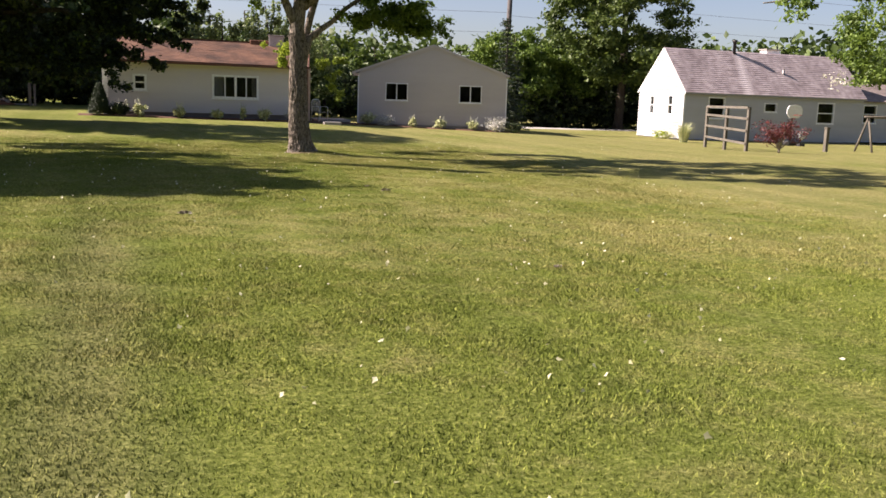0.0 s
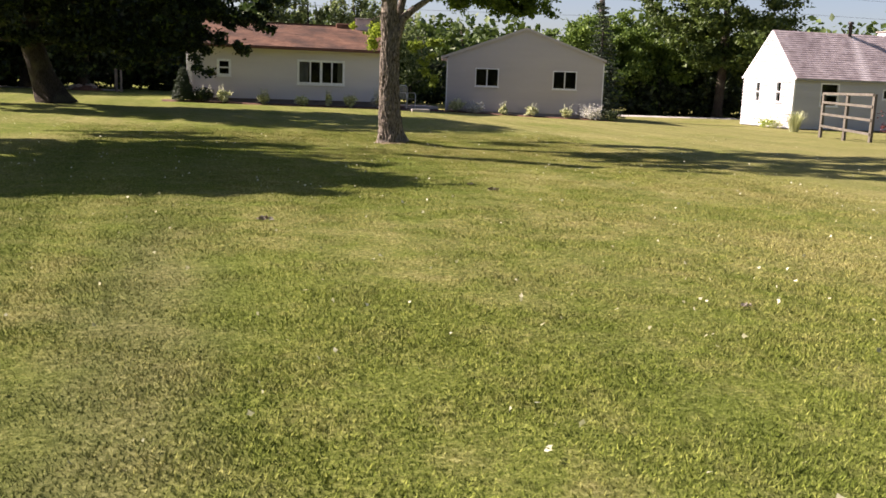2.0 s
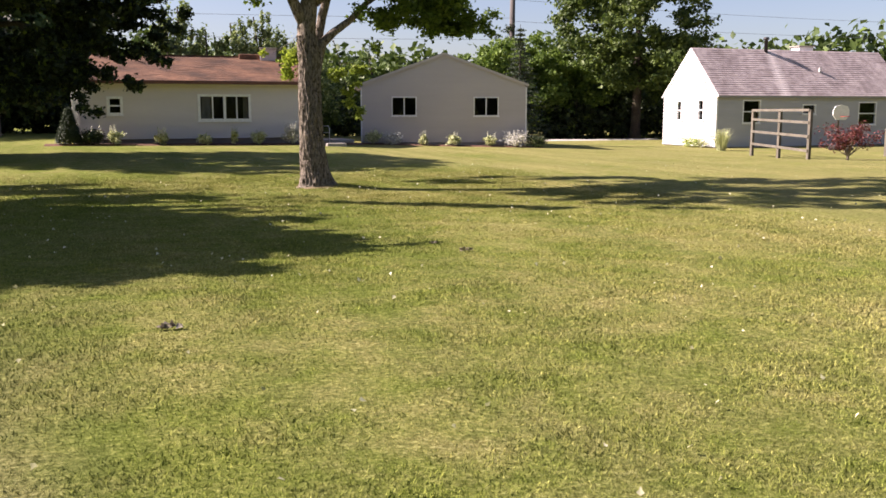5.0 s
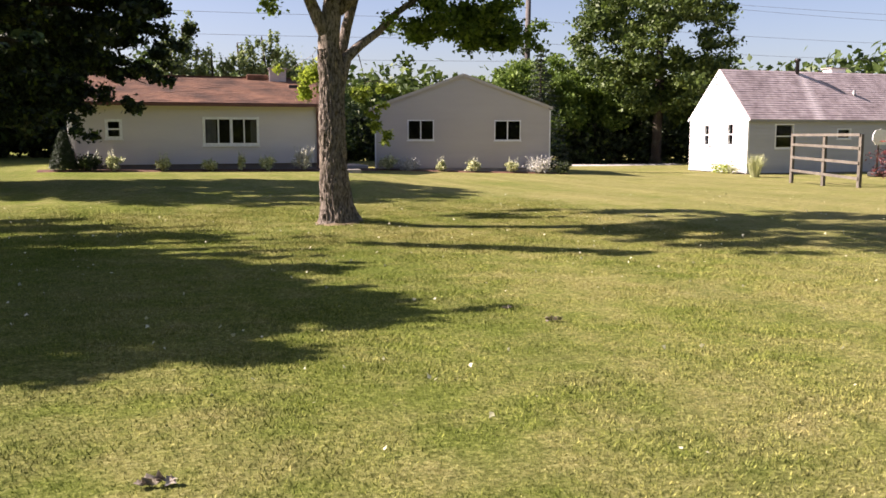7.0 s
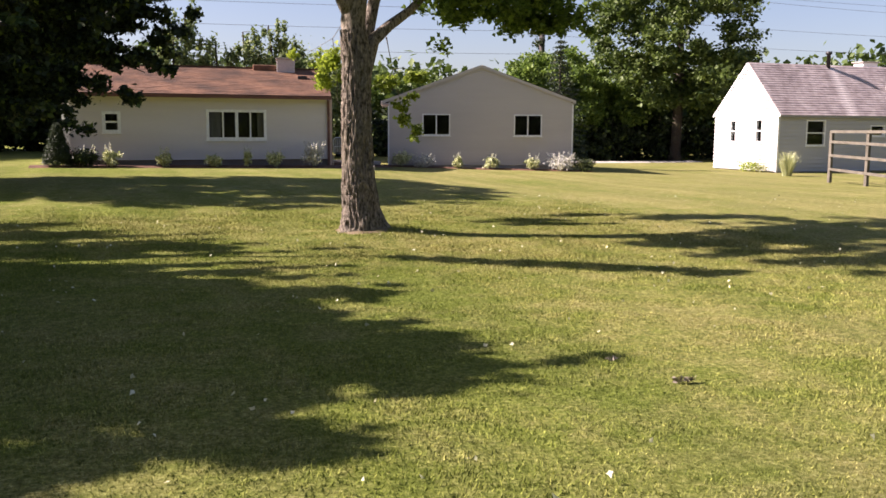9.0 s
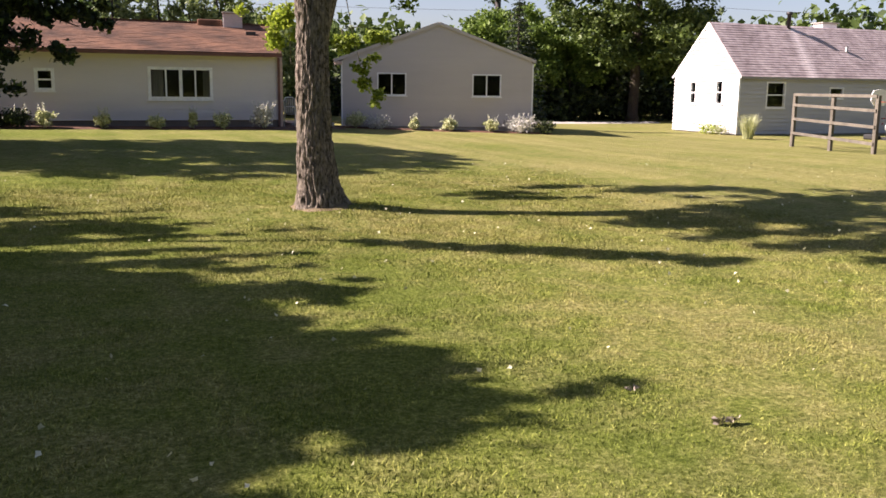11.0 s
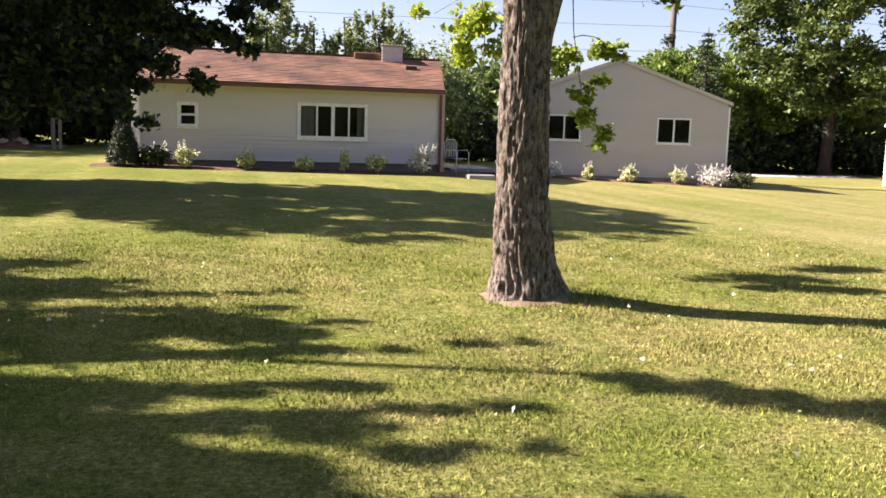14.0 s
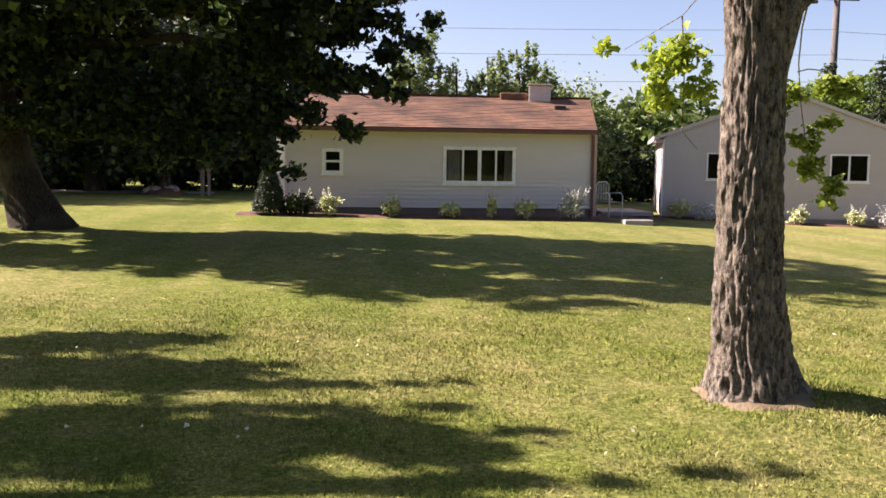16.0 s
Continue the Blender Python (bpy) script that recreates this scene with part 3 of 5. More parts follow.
def house_c():
    x0, x1, y0, y1, zb, ze = 23.5, 35.3, 20.0, 24.3, -0.36, 2.12
    yr, zr = 22.15, 4.32
    h = empty("white_house", (x0 + x1) / 2, y0, -0.4, "white clapboard house with a steep faded rose-grey shingle roof", "house")
    wins = [(24.97, 26.03, 0.74, 1.86), (28.55, 29.40, 1.16, 1.66), (32.1, 33.3, 0.62, 1.78)]

    def gl(z):
        return y0 if z <= ze else y0 + (z - ze) / (zr - ze) * (yr - y0)

    def gr(z):
        return y1 if z <= ze else y1 - (z - ze) / (zr - ze) * (y1 - yr)
    lap_wall(h, face_map("front", y0), lambda z: x0, lambda z: x1, zb, ze, 0.17, M_SIDE_C, wins, label="white lapped boards")
    lap_wall(h, face_map("back", y1), lambda z: x0, lambda z: x1, zb, ze, 0.34, M_SIDE_C)
    sw = [(20.95, 21.42, 0.86, 1.90), (22.72, 23.16, 0.84, 1.86)]
    lap_wall(h, face_map("left", x0), gl, gr, zb, zr - 0.03, 0.17, M_SIDE_C, sw, label="white lapped boards in full sun")
    lap_wall(h, face_map("right", x1), gl, gr, zb, zr - 0.03, 0.17, M_SIDE_C)
    prism_part(h, "foundation", ((x0 + 0.02, y0 + 0.02, -0.9), (x1 - 0.02, y1 - 0.02, zb - 0.003)), M_CONCRETE, "concrete base")
    mp = face_map("front", y0)
    for w in wins:
        window(h, mp, *w, split="h" if w[3] - w[2] > 0.7 else "v", panes=1, trim=0.06)
    for w in sw:
        window(h, face_map("left", x0), *w, split="h", trim=0.06)
    e = 0.14
    se = (zr - ze) / (yr - y0)
    roof_slope(h, (x0 - 0.02, y0 - e, ze - e * se + 0.04), (x1 + 0.06, y0 - e, ze - e * se + 0.04), (x1 + 0.06, yr, zr + 0.04), (x0 - 0.02, yr, zr + 0.04), M_ROOF_C)
    roof_slope(h, (x0 - 0.02, y1 + e, ze - e * se + 0.04), (x1 + 0.06, y1 + e, ze - e * se + 0.04), (x1 + 0.06, yr + 0.002, zr + 0.04), (x0 - 0.02, yr + 0.002, zr + 0.04), M_ROOF_C)
    beam(h, "fascia", (x0 - 0.06, y0 - e - 0.02, ze - e * se + 0.03), (x1 + 0.06, y0 - e - 0.02, ze - e * se + 0.03), 0.03, 0.1, M_METAL)
    for s, ya in ((1, y0 - e), (-1, y1 + e)):
        beam(h, "rake_board", (x0 - 0.04, ya, ze - e * se + 0.03), (x0 - 0.04, yr, zr + 0.03), 0.03, 0.08, M_WHITE, "white rake board")
    beam(h, "corner_trim", (x0 - 0.03, y0 - 0.03, zb), (x0 - 0.03, y0 - 0.03, ze - 0.02), 0.09, 0.09, M_WHITE, "white corner board")
    tube_part(h, "vent_pipe", [(27.85, 22.0, 4.0), (27.85, 22.0, 4.86), (27.85, 22.0, 4.88), (27.85, 22.0, 5.0)], [0.09, 0.09, 0.15, 0.13], M_DARKMETAL, "dark flue pipe with a cap")
    tube_part(h, "roof_pipe", [(30.45, 21.0, 3.0), (30.45, 21.0, 3.50)], [0.07, 0.07], M_METAL, "short grey roof pipe")
    bm = bmesh.new()
    box(bm, 30.5, 31.4, 22.6, 23.2, 3.4, 4.62, 0.01)
    part("chimney", bm, M_WHITE, h, "low white chimney")
    bm = bmesh.new()
    box(bm, 30.42, 31.48, 22.52, 23.28, 4.622, 4.68, 0.01)
    part("chimney_cap", bm, M_CONCRETE, h)
    # lower wing to the side
    wx1, wy0 = 43.0, 20.6
    lap_wall(h, face_map("front", wy0), lambda z: x1 + 0.02, lambda z: wx1, zb, 1.95, 0.17, M_SIDE_C, [(35.9, 36.9, 0.7, 1.75)])
    window(h, face_map("front", wy0), 35.9, 36.9, 0.7, 1.75, split="h", trim=0.06)
    lap_wall(h, face_map("right", wx1), lambda z: wy0 + 0.12, lambda z: 25.0, zb, 1.95, 0.17, M_SIDE_C)
    lap_wall(h, face_map("back", 25.0), lambda z: x1 + 0.02, lambda z: wx1, zb, 1.95, 0.34, M_SIDE_C)
    roof_slope(h, (x1 + 0.07, wy0 - 0.2, 1.9), (wx1, wy0 - 0.2, 1.9), (wx1, 22.8, 2.95), (x1 + 0.07, 22.8, 2.95), M_ROOF_B)
    roof_slope(h, (x1 + 0.07, 25.2, 1.9), (wx1, 25.2, 1.9), (wx1, 22.802, 2.95), (x1 + 0.07, 22.802, 2.95), M_ROOF_B)


for make in (house_a, house_b, house_c):
    before = set(bpy.data.objects)
    make()
    made = [o for o in bpy.data.objects if o not in before]
    base = next(o for o in made if o.parent is None)
    for o in made:
        if o.parent == base and make is not house_b:
            o.location = -base.location
        if make is house_a and o.type == "MESH":
            for v in o.data.vertices:
                v.co.x += 0.2 * (v.co.y - 17.4)


# ---- trees ----
def leaf_cloud(centres, radii, counts, size, rng, flat=0.6, near=False):
    """Leaves scattered round clump centres. near: five-pointed leaves of four triangles, else folded diamonds."""
    n = int(counts.sum())
    c = np.repeat(centres, counts, axis=0)
    r = np.repeat(radii, counts)[:, None]
    p = rng.normal(0, 0.5, (n, 3))
    p[:, 2] *= flat
    pos = c + p * r
    nrm = rng.normal(0, 1, (n, 3)) + np.array([0, 0, 0.9])
    nrm /= np.linalg.norm(nrm, axis=1, keepdims=True)
    a = np.cross(nrm, rng.normal(0, 1, (n, 3)))
    a /= np.linalg.norm(a, axis=1, keepdims=True)
    b = np.cross(nrm, a)
    s = size * rng.uniform(0.6, 1.3, (n, 1))
    if near:
        shape = [(-0.5, 0, 0), (-0.15, 0.5, 0.06), (0.12, 0.22, 0.0), (0.6, 0, -0.1), (0.12, -0.22, 0.0), (-0.15, -0.5, 0.06)]
        tri = np.array([[0, 2, 1], [0, 3, 2], [0, 4, 3], [0, 5, 4]])
    else:
        shape = [(-0.5, 0, 0), (0.0, 0.34, 0.08), (0.55, 0, -0.04), (0.0, -0.34, 0.08)]
        tri = np.array([[0, 1, 2], [0, 2, 3]])
    vs = np.stack([pos + s * (u * a + v * b + w * nrm) for u, v, w in shape], 1)
    k = len(shape)
    f = (np.arange(n)[:, None, None] * k + tri[None]).reshape(-1, 3)
    return vs.reshape(-1, 3), f


def sample_blobs(blobs, n, rng, shell=0.55):
    """Clump centres in ellipsoids (x, y, z, rx, ry, rz), more towards their skins."""
    vol = np.array([b[3] * b[4] * b[5] for b in blobs])
    pick = rng.choice(len(blobs), n, p=vol / vol.sum())
    B = np.array(blobs)[pick]
    d = rng.normal(0, 1, (n, 3))
    d /= np.linalg.norm(d, axis=1, keepdims=True)
    d *= (shell + (1 - shell) * rng.uniform(0, 1, (n, 1))) ** 0.8
    return B[:, :3] + d * B[:, 3:]


def bark_trunk(bm, pts, radii, top, seg=150, step=0.022, seed=0.0):
    """The lower trunk with real bark ridges, furrows and root flare."""
    P = [Vector(p) for p in pts]
    zs = np.array([p.z for p in P])
    xs, ys = np.array([p.x for p in P]), np.array([p.y for p in P])
    rows = []
    z = zs[0]
    while z < top:
        cx, cy, r = np.interp(z, zs, xs), np.interp(z, zs, ys), np.interp(z, zs, radii)
        low = max(0.0, 1 - z / 0.45)
        row = []
        for k in range(seg):
            w = 2 * math.pi * k / seg
            c, s = math.cos(w), math.sin(w)
            warp = noise.noise(Vector((c * 2.2, s * 2.2, z * 3.0 + seed))) * 0.9
            ridge = noise.noise(Vector(((c + 0.12 * warp * s) * 9.0, (s - 0.12 * warp * c) * 9.0, z * 3.6 + warp + seed)))
            plate = noise.noise(Vector((c * 20, s * 20, z * 11 + seed)))
            h = 0.020 * (1 - abs(ridge) * 3.6) + 0.014 * plate + 0.010 * noise.noise(Vector((c, s, z * 0.9 + seed)))
            h += low * low * (0.05 * math.cos(5 * w + 1.0) + 0.035 * math.cos(2 * w) + 0.03 * math.cos(3 * w)) + 0.03 * low * noise.noise(Vector((c * 4, s * 4, z * 8)))
            row.append(bm.verts.new((cx + c * (r + h), cy + s * (r + h), z)))
        rows.append(row)
        z += step
    for r0, r1 in zip(rows, rows[1:]):
        for k in range(seg):
            bm.faces.new((r0[k], r0[(k + 1) % seg], r1[(k + 1) % seg], r1[k]))


def make_tree(name, label, trunk, radii, blobs, clumps, clump_r, leaves, size, leafmat, barkmat, seed,
              limbs=(), near=False, category="tree", group="", twigs=60, seg=14, extra=None, flat=0.6, bark_top=0.0):
    """trunk: points from the ground up; limbs: (points, radii) besides; blobs: the crown's masses."""
    rng = np.random.default_rng(seed)
    x, y, z = trunk[0]
    t = empty(name, x, y, z, label, category, group)
    T = Vector((x, y, z))
    bm = bmesh.new()
    rel = [Vector(p) - T for p in trunk]
    roots = rng.uniform(0, 6.28)
    if bark_top:
        shrink = [r * (0.9 if p.z < bark_top else 1.0) for p, r in zip(rel, radii)]
        tube(bm, rel, shrink, seg, 0.05)
        bark_trunk(bm, rel, radii, bark_top)
    else:
        tube(bm, rel, radii, seg, 0.16, flare=lambda i, w: (0.16 * math.cos(5 * w + roots) if i < 2 else 0.0))
    skeleton = [(Vector(p), r) for p, r in zip(rel[len(rel) // 2:], radii[len(rel) // 2:])]
    for pts, rr in limbs:
        lp = [Vector(p) - T for p in pts]
        tube(bm, lp, rr, max(6, seg - 5), 0.1)
        for p0, p1, r0 in zip(lp, lp[1:], rr):
            skeleton += [(p0.lerp(p1, s), r0) for s in (0.3, 0.65, 1.0)]
    centres = sample_blobs(blobs, clumps, rng) - np.array(T)
    for c in centres[:twigs]:
        c = Vector(c)
        root, r0 = min(skeleton, key=lambda q: (q[0] - c).length + max(0.0, q[0].z - c.z) * 0.8)
        mid = root.lerp(c, 0.5) + Vector((rng.normal(0, 0.12), rng.normal(0, 0.12), 0.12 + rng.normal(0, 0.08)))
        r = min(r0 * 0.45, 0.045)
        tube(bm, [root, mid, c], [r, r * 0.55, 0.006], 5)
        skeleton += [(mid, r * 0.55)]
    smooth(part("trunk", bm, barkmat, t))
    counts = rng.multinomial(leaves, np.full(len(centres), 1 / len(centres)))
    co, f = leaf_cloud(centres, clump_r * rng.uniform(0.6, 1.25, len(centres)), counts, size, rng, flat, near)
    np_part("crown", co, f, leafmat, t)
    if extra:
        for nm, bl, n, cr, lv, mat, sz in extra:
            cc = sample_blobs(bl, n, rng, 0.1) - np.array(T)
            co, f = leaf_cloud(cc, np.full(n, cr), rng.multinomial(lv, np.full(n, 1 / n)), sz, rng, 0.7, near)
            np_part(nm, co, f, mat, t)
    return t


def drooping_boughs(tips, y, seed):
    """Masses along boughs that arch outwards and droop to tips (x, z), with ragged side sprays."""
    rnd = random.Random(seed)
    out = []
    for tx, tz in tips:
        run = rnd.uniform(2.0, 2.9)
        for k in range(9):
            s = k / 8
            r = 0.34 * (1 - s) + 0.26
            x, z = tx - run * (1 - s), tz + 0.85 * (1 - s * s) - 0.35 * (1 - s)
            out.append((x, y + rnd.uniform(-0.3, 0.3), z, r, r * 0.9, r * 0.42))
            if k % 2:
                out.append((x + rnd.uniform(-0.1, 0.35), y + rnd.uniform(-0.4, 0.4), z - rnd.uniform(0.15, 0.4), 0.2, 0.2, 0.13))
    return out


def main_tree():
    tr = [(-0.27, 0.2, -0.02), (-0.28, 0.2, 0.12), (-0.31, 0.2, 0.35), (-0.355, 0.2, 0.9), (-0.375, 0.2, 1.5), (-0.37, 0.2, 2.3), (-0.41, 0.2, 2.85), (-0.30, 0.25, 3.6), (-0.1, 0.3, 4.8), (0.1, 0.3, 6.2), (0.2, 0.3, 7.6)]
    rr = [0.34, 0.305, 0.245, 0.204, 0.190, 0.175, 0.165, 0.14, 0.12, 0.08, 0.03]
    limbs = [
        ([(-0.36, 0.2, 2.8), (-0.56, 0.17, 3.15), (-0.80, 0.12, 3.65), (-1.5, 0.0, 4.8), (-2.0, -0.2, 6.0)], [0.13, 0.10, 0.08, 0.06, 0.02]),
        ([(-0.30, 0.22, 1.85), (-0.25, 0.24, 2.2), (-0.11, 0.28, 2.62), (0.12, 0.32, 2.82), (0.45, 0.4, 3.05), (0.75, 0.4, 3.35), (1.4, 0.4, 3.8), (2.6, 0.3, 4.3)], [0.12, 0.115, 0.09, 0.07, 0.06, 0.05, 0.035, 0.015]),
        ([(-0.25, 0.3, 2.3), (-0.06, 0.45, 3.1), (0.3, 0.6, 4.2), (0.9, 0.9, 5.6)], [0.075, 0.08, 0.06, 0.02]),
        ([(-0.25, 0.2, 3.3), (0.3, 0.0, 3.9), (1.2, -0.6, 4.9), (2.1, -1.2, 5.8)], [0.09, 0.075, 0.05, 0.02]),
        ([(0.10, 0.35, 2.66), (0.18, 0.62, 2.70), (0.30, 0.92, 2.58), (0.44, 1.22, 2.36), (0.57, 1.42, 2.10), (0.66, 1.5, 1.85), (0.70, 1.5, 1.62), (0.84, 1.5, 1.45), (0.90, 1.5, 1.28)], [0.012, 0.009, 0.006, 0.005, 0.004, 0.004, 0.003, 0.003, 0.002]),
        ([(0.46, 1.27, 2.30), (0.58, 1.34, 2.33), (0.72, 1.40, 2.33), (0.86, 1.45, 2.29), (1.02, 1.5, 2.20)], [0.005, 0.005, 0.004, 0.003, 0.002]),
        ([(-0.34, 0.25, 3.0), (-0.3, 0.9, 3.0), (-0.35, 1.6, 2.75), (-0.75, 1.8, 2.5)], [0.012, 0.007, 0.004, 0.002]),
        ([(-0.35, 1.6, 2.75), (-0.24, 1.8, 2.3), (-0.24, 1.8, 1.85), (-0.1, 1.8, 1.7)], [0.006, 0.005, 0.004, 0.002]),
    ]
    blobs = [(0.6, -0.3, 6.2, 3.8, 3.6, 2.7), (2.2, 0.2, 4.3, 2.2, 2.2, 1.2), (-1.6, -0.2, 5.4, 2.2, 2.2, 1.5), (2.6, -2.4, 5.4, 2.2, 2.0, 1.2), (3.4, 0.2, 5.2, 1.8, 1.8, 1.3), (-3.0, 0.9, 5.2, 1.4, 0.5, 0.3), (-1.9, 0.5, 4.9, 1.3, 0.4, 0.25), (-3.4, 1.9, 5.1, 1.0, 0.35, 0.2)]
    make_tree("maple_tree", "tall shade tree with furrowed grey-brown bark and low spreading limbs", tr, rr, blobs, 370, 0.26, 42000, 0.10,
              M_LEAF, M_BARK, 11, limbs, near=True, twigs=120, seg=28, bark_top=2.75, extra=[
                  ("young_leaves", [(-0.32, 1.8, 2.44, 0.30, 0.25, 0.17), (-0.45, 1.8, 2.15, 0.12, 0.2, 0.16), (-0.10, 1.8, 2.18, 0.12, 0.15, 0.12), (-0.88, 1.8, 2.5, 0.16, 0.1, 0.05)], 60, 0.09, 1100, M_LEAF_YELLOW, 0.065),
                  ("hanging_leaves", [(0.45, 1.5, 2.12, 0.2, 0.15, 0.12), (0.95, 1.5, 2.2, 0.2, 0.12, 0.1), (0.85, 1.5, 1.9, 0.14, 0.1, 0.1), (0.66, 1.5, 1.75, 0.12, 0.1, 0.1), (0.72, 1.5, 1.58, 0.09, 0.1, 0.1), (0.92, 1.5, 1.42, 0.12, 0.1, 0.1), (0.9, 1.5, 1.27, 0.06, 0.06, 0.05)], 72, 0.07, 1400, M_LEAF_SPRIG, 0.06),
                  ("low_leaves", [(1.9, 0.3, 3.3, 1.5, 0.9, 0.38), (-1.0, -0.2, 3.75, 0.6, 0.5, 0.3), (-1.35, 0.0, 3.35, 0.5, 0.4, 0.14), (2.6, 0.4, 3.0, 0.7, 0.6, 0.25), (1.1, 0.4, 3.05, 0.6, 0.6, 0.2), (0.9, 0.3, 2.62, 0.5, 0.35, 0.14)], 120, 0.17, 8000, M_LEAF, 0.08),
                  ("far_bough", [(-3.2, 3.6, 4.8, 0.9, 0.22, 0.2), (-1.8, 4.1, 4.8, 1.1, 0.2, 0.2), (-0.3, 3.3, 4.8, 1.2, 0.4, 0.3), (-1.6, 0.2, 4.6, 1.4, 0.35, 0.3), (-2.4, -0.5, 5.0, 1.0, 0.14, 0.2)], 80, 0.2, 6000, M_LEAF, 0.10)])


main_tree()
zb = gzf(-8.7, 12)
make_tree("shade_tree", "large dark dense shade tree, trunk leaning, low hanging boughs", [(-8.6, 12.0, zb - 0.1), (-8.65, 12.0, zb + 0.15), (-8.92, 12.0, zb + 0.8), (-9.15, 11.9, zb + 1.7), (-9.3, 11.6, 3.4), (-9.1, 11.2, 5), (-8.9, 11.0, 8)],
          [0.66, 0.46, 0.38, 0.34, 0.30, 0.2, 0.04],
          [(-8.6, 10.8, 6.2, 4.3, 3.7, 2.9), (-4.4, 10.8, 4.9, 2.7, 2.4, 1.0), (-4.2, 10.9, 3.9, 1.9, 1.4, 0.5), (-6.0, 11.0, 3.2, 1.7, 1.4, 0.6), (-5.9, 11.3, 2.6, 1.2, 0.9, 0.4), (-7.8, 11.4, 2.9, 2.0, 1.2, 0.8), (-6.9, 11.6, 2.2, 1.1, 0.9, 0.45), (-10.8, 10.6, 3.6, 3.0, 2.6, 1.7), (-9.6, 11.0, 5.0, 3.4, 3.0, 1.6)], 700, 0.33, 80000, 0.155, M_LEAF_SHADED, M_BARK_SHADED, 21,
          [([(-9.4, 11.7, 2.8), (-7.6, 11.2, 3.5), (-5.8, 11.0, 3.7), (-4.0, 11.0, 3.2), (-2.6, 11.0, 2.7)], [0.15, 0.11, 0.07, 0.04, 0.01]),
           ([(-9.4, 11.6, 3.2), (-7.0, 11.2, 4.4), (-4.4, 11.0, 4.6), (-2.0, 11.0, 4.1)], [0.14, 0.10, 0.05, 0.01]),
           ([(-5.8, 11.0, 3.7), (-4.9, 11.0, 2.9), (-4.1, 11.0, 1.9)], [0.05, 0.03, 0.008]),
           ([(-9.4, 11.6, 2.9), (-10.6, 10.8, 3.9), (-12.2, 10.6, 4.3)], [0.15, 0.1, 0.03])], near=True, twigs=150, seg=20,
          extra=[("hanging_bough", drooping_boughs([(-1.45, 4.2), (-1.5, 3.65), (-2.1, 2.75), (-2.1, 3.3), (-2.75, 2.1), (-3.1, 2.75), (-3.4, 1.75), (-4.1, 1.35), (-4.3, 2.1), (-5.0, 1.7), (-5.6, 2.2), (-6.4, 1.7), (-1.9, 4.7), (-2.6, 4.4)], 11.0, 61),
                                    460, 0.20, 34000, M_LEAF_SHADED, 0.13)])
make_tree("shade_tree", "broad dark shade tree whose boughs reach over the lawn", [(-12.8, 0.0, -0.05), (-12.8, 0.0, 0.3), (-12.8, 0.0, 1.6), (-12.7, 0.0, 4), (-12.7, 0.0, 8)],
          [0.5, 0.36, 0.3, 0.24, 0.05],
          [(-14.3, -0.6, 5.9, 3.3, 3.7, 2.4), (-13.8, -3.2, 5.5, 3.2, 2.0, 1.4), (-10.9, -2.4, 6.3, 1.7, 1.2, 0.5), (-12.3, -3.7, 6.6, 1.3, 0.9, 0.4)], 470, 0.30, 38000, 0.20, M_LEAF_SHADED, M_BARK_SHADED, 22,
          [([(-12.7, 0.0, 2.6), (-11.4, -2.2, 3.8), (-9.4, -2.8, 4.5), (-7.2, -3.0, 4.6)], [0.16, 0.11, 0.06, 0.02]),
           ([(-12.7, 0.0, 2.9), (-11.0, 0.9, 4.2), (-9.0, 1.2, 4.8), (-7.2, 0.7, 5.2), (-5.2, -1.2, 5.5)], [0.16, 0.11, 0.06, 0.035, 0.01])], near=True, twigs=110, seg=16,
          extra=[("side_bough", [(-11.3, 4.7, 4.8, 1.2, 0.3, 0.2), (-10.9, 3.6, 4.8, 1.9, 0.5, 0.3), (-10.1, 2.0, 4.8, 2.1, 0.6, 0.35), (-10.4, -0.2, 5.0, 2.1, 0.45, 0.25), (-9.6, -1.5, 5.0, 2.1, 0.7, 0.3), (-9.3, -3.0, 4.9, 2.0, 0.55, 0.3), (-9.0, -4.2, 4.9, 1.9, 0.4, 0.25), (-10.4, -5.2, 4.9, 2.2, 0.25, 0.2), (-9.5, -3.6, 5.0, 1.7, 0.9, 0.3), (-10.2, -2.2, 5.1, 1.9, 0.8, 0.3), (-10.0, -0.9, 5.0, 2.0, 0.35, 0.25), (-10.6, 0.6, 5.0, 1.8, 0.3, 0.2)], 390, 0.24, 33000, M_LEAF_SHADED, 0.16),
                 ("bough", [(tx - 6.0 - 1.45, ty + 2.43 + 0.45, 4.85, 1.75, 0.06, 0.12) for tx, ty in
                 ((-4.3, 1.85), (-2.3, 0.4), (-1.4, -0.8), (-1.0, -1.6), (-1.8, -2.4), (-1.3, -2.9), (-1.2, -4.2), (-1.55, -4.9), (-0.8, -5.8), (-1.25, -6.6), (-0.9, -7.2), (-1.4, -7.5), (-2.9, -7.9), (-3.5, 1.0), (-2.0, -0.2), (-1.7, -3.5))]
                 + [(-7.5 + 0.34 * i, 0.8 - 0.26 * i, 5.6, 0.4, 0.06 + 0.012 * i, 0.12) for i in range(9)], 560, 0.10, 23000, M_LEAF_SHADED, 0.09)])
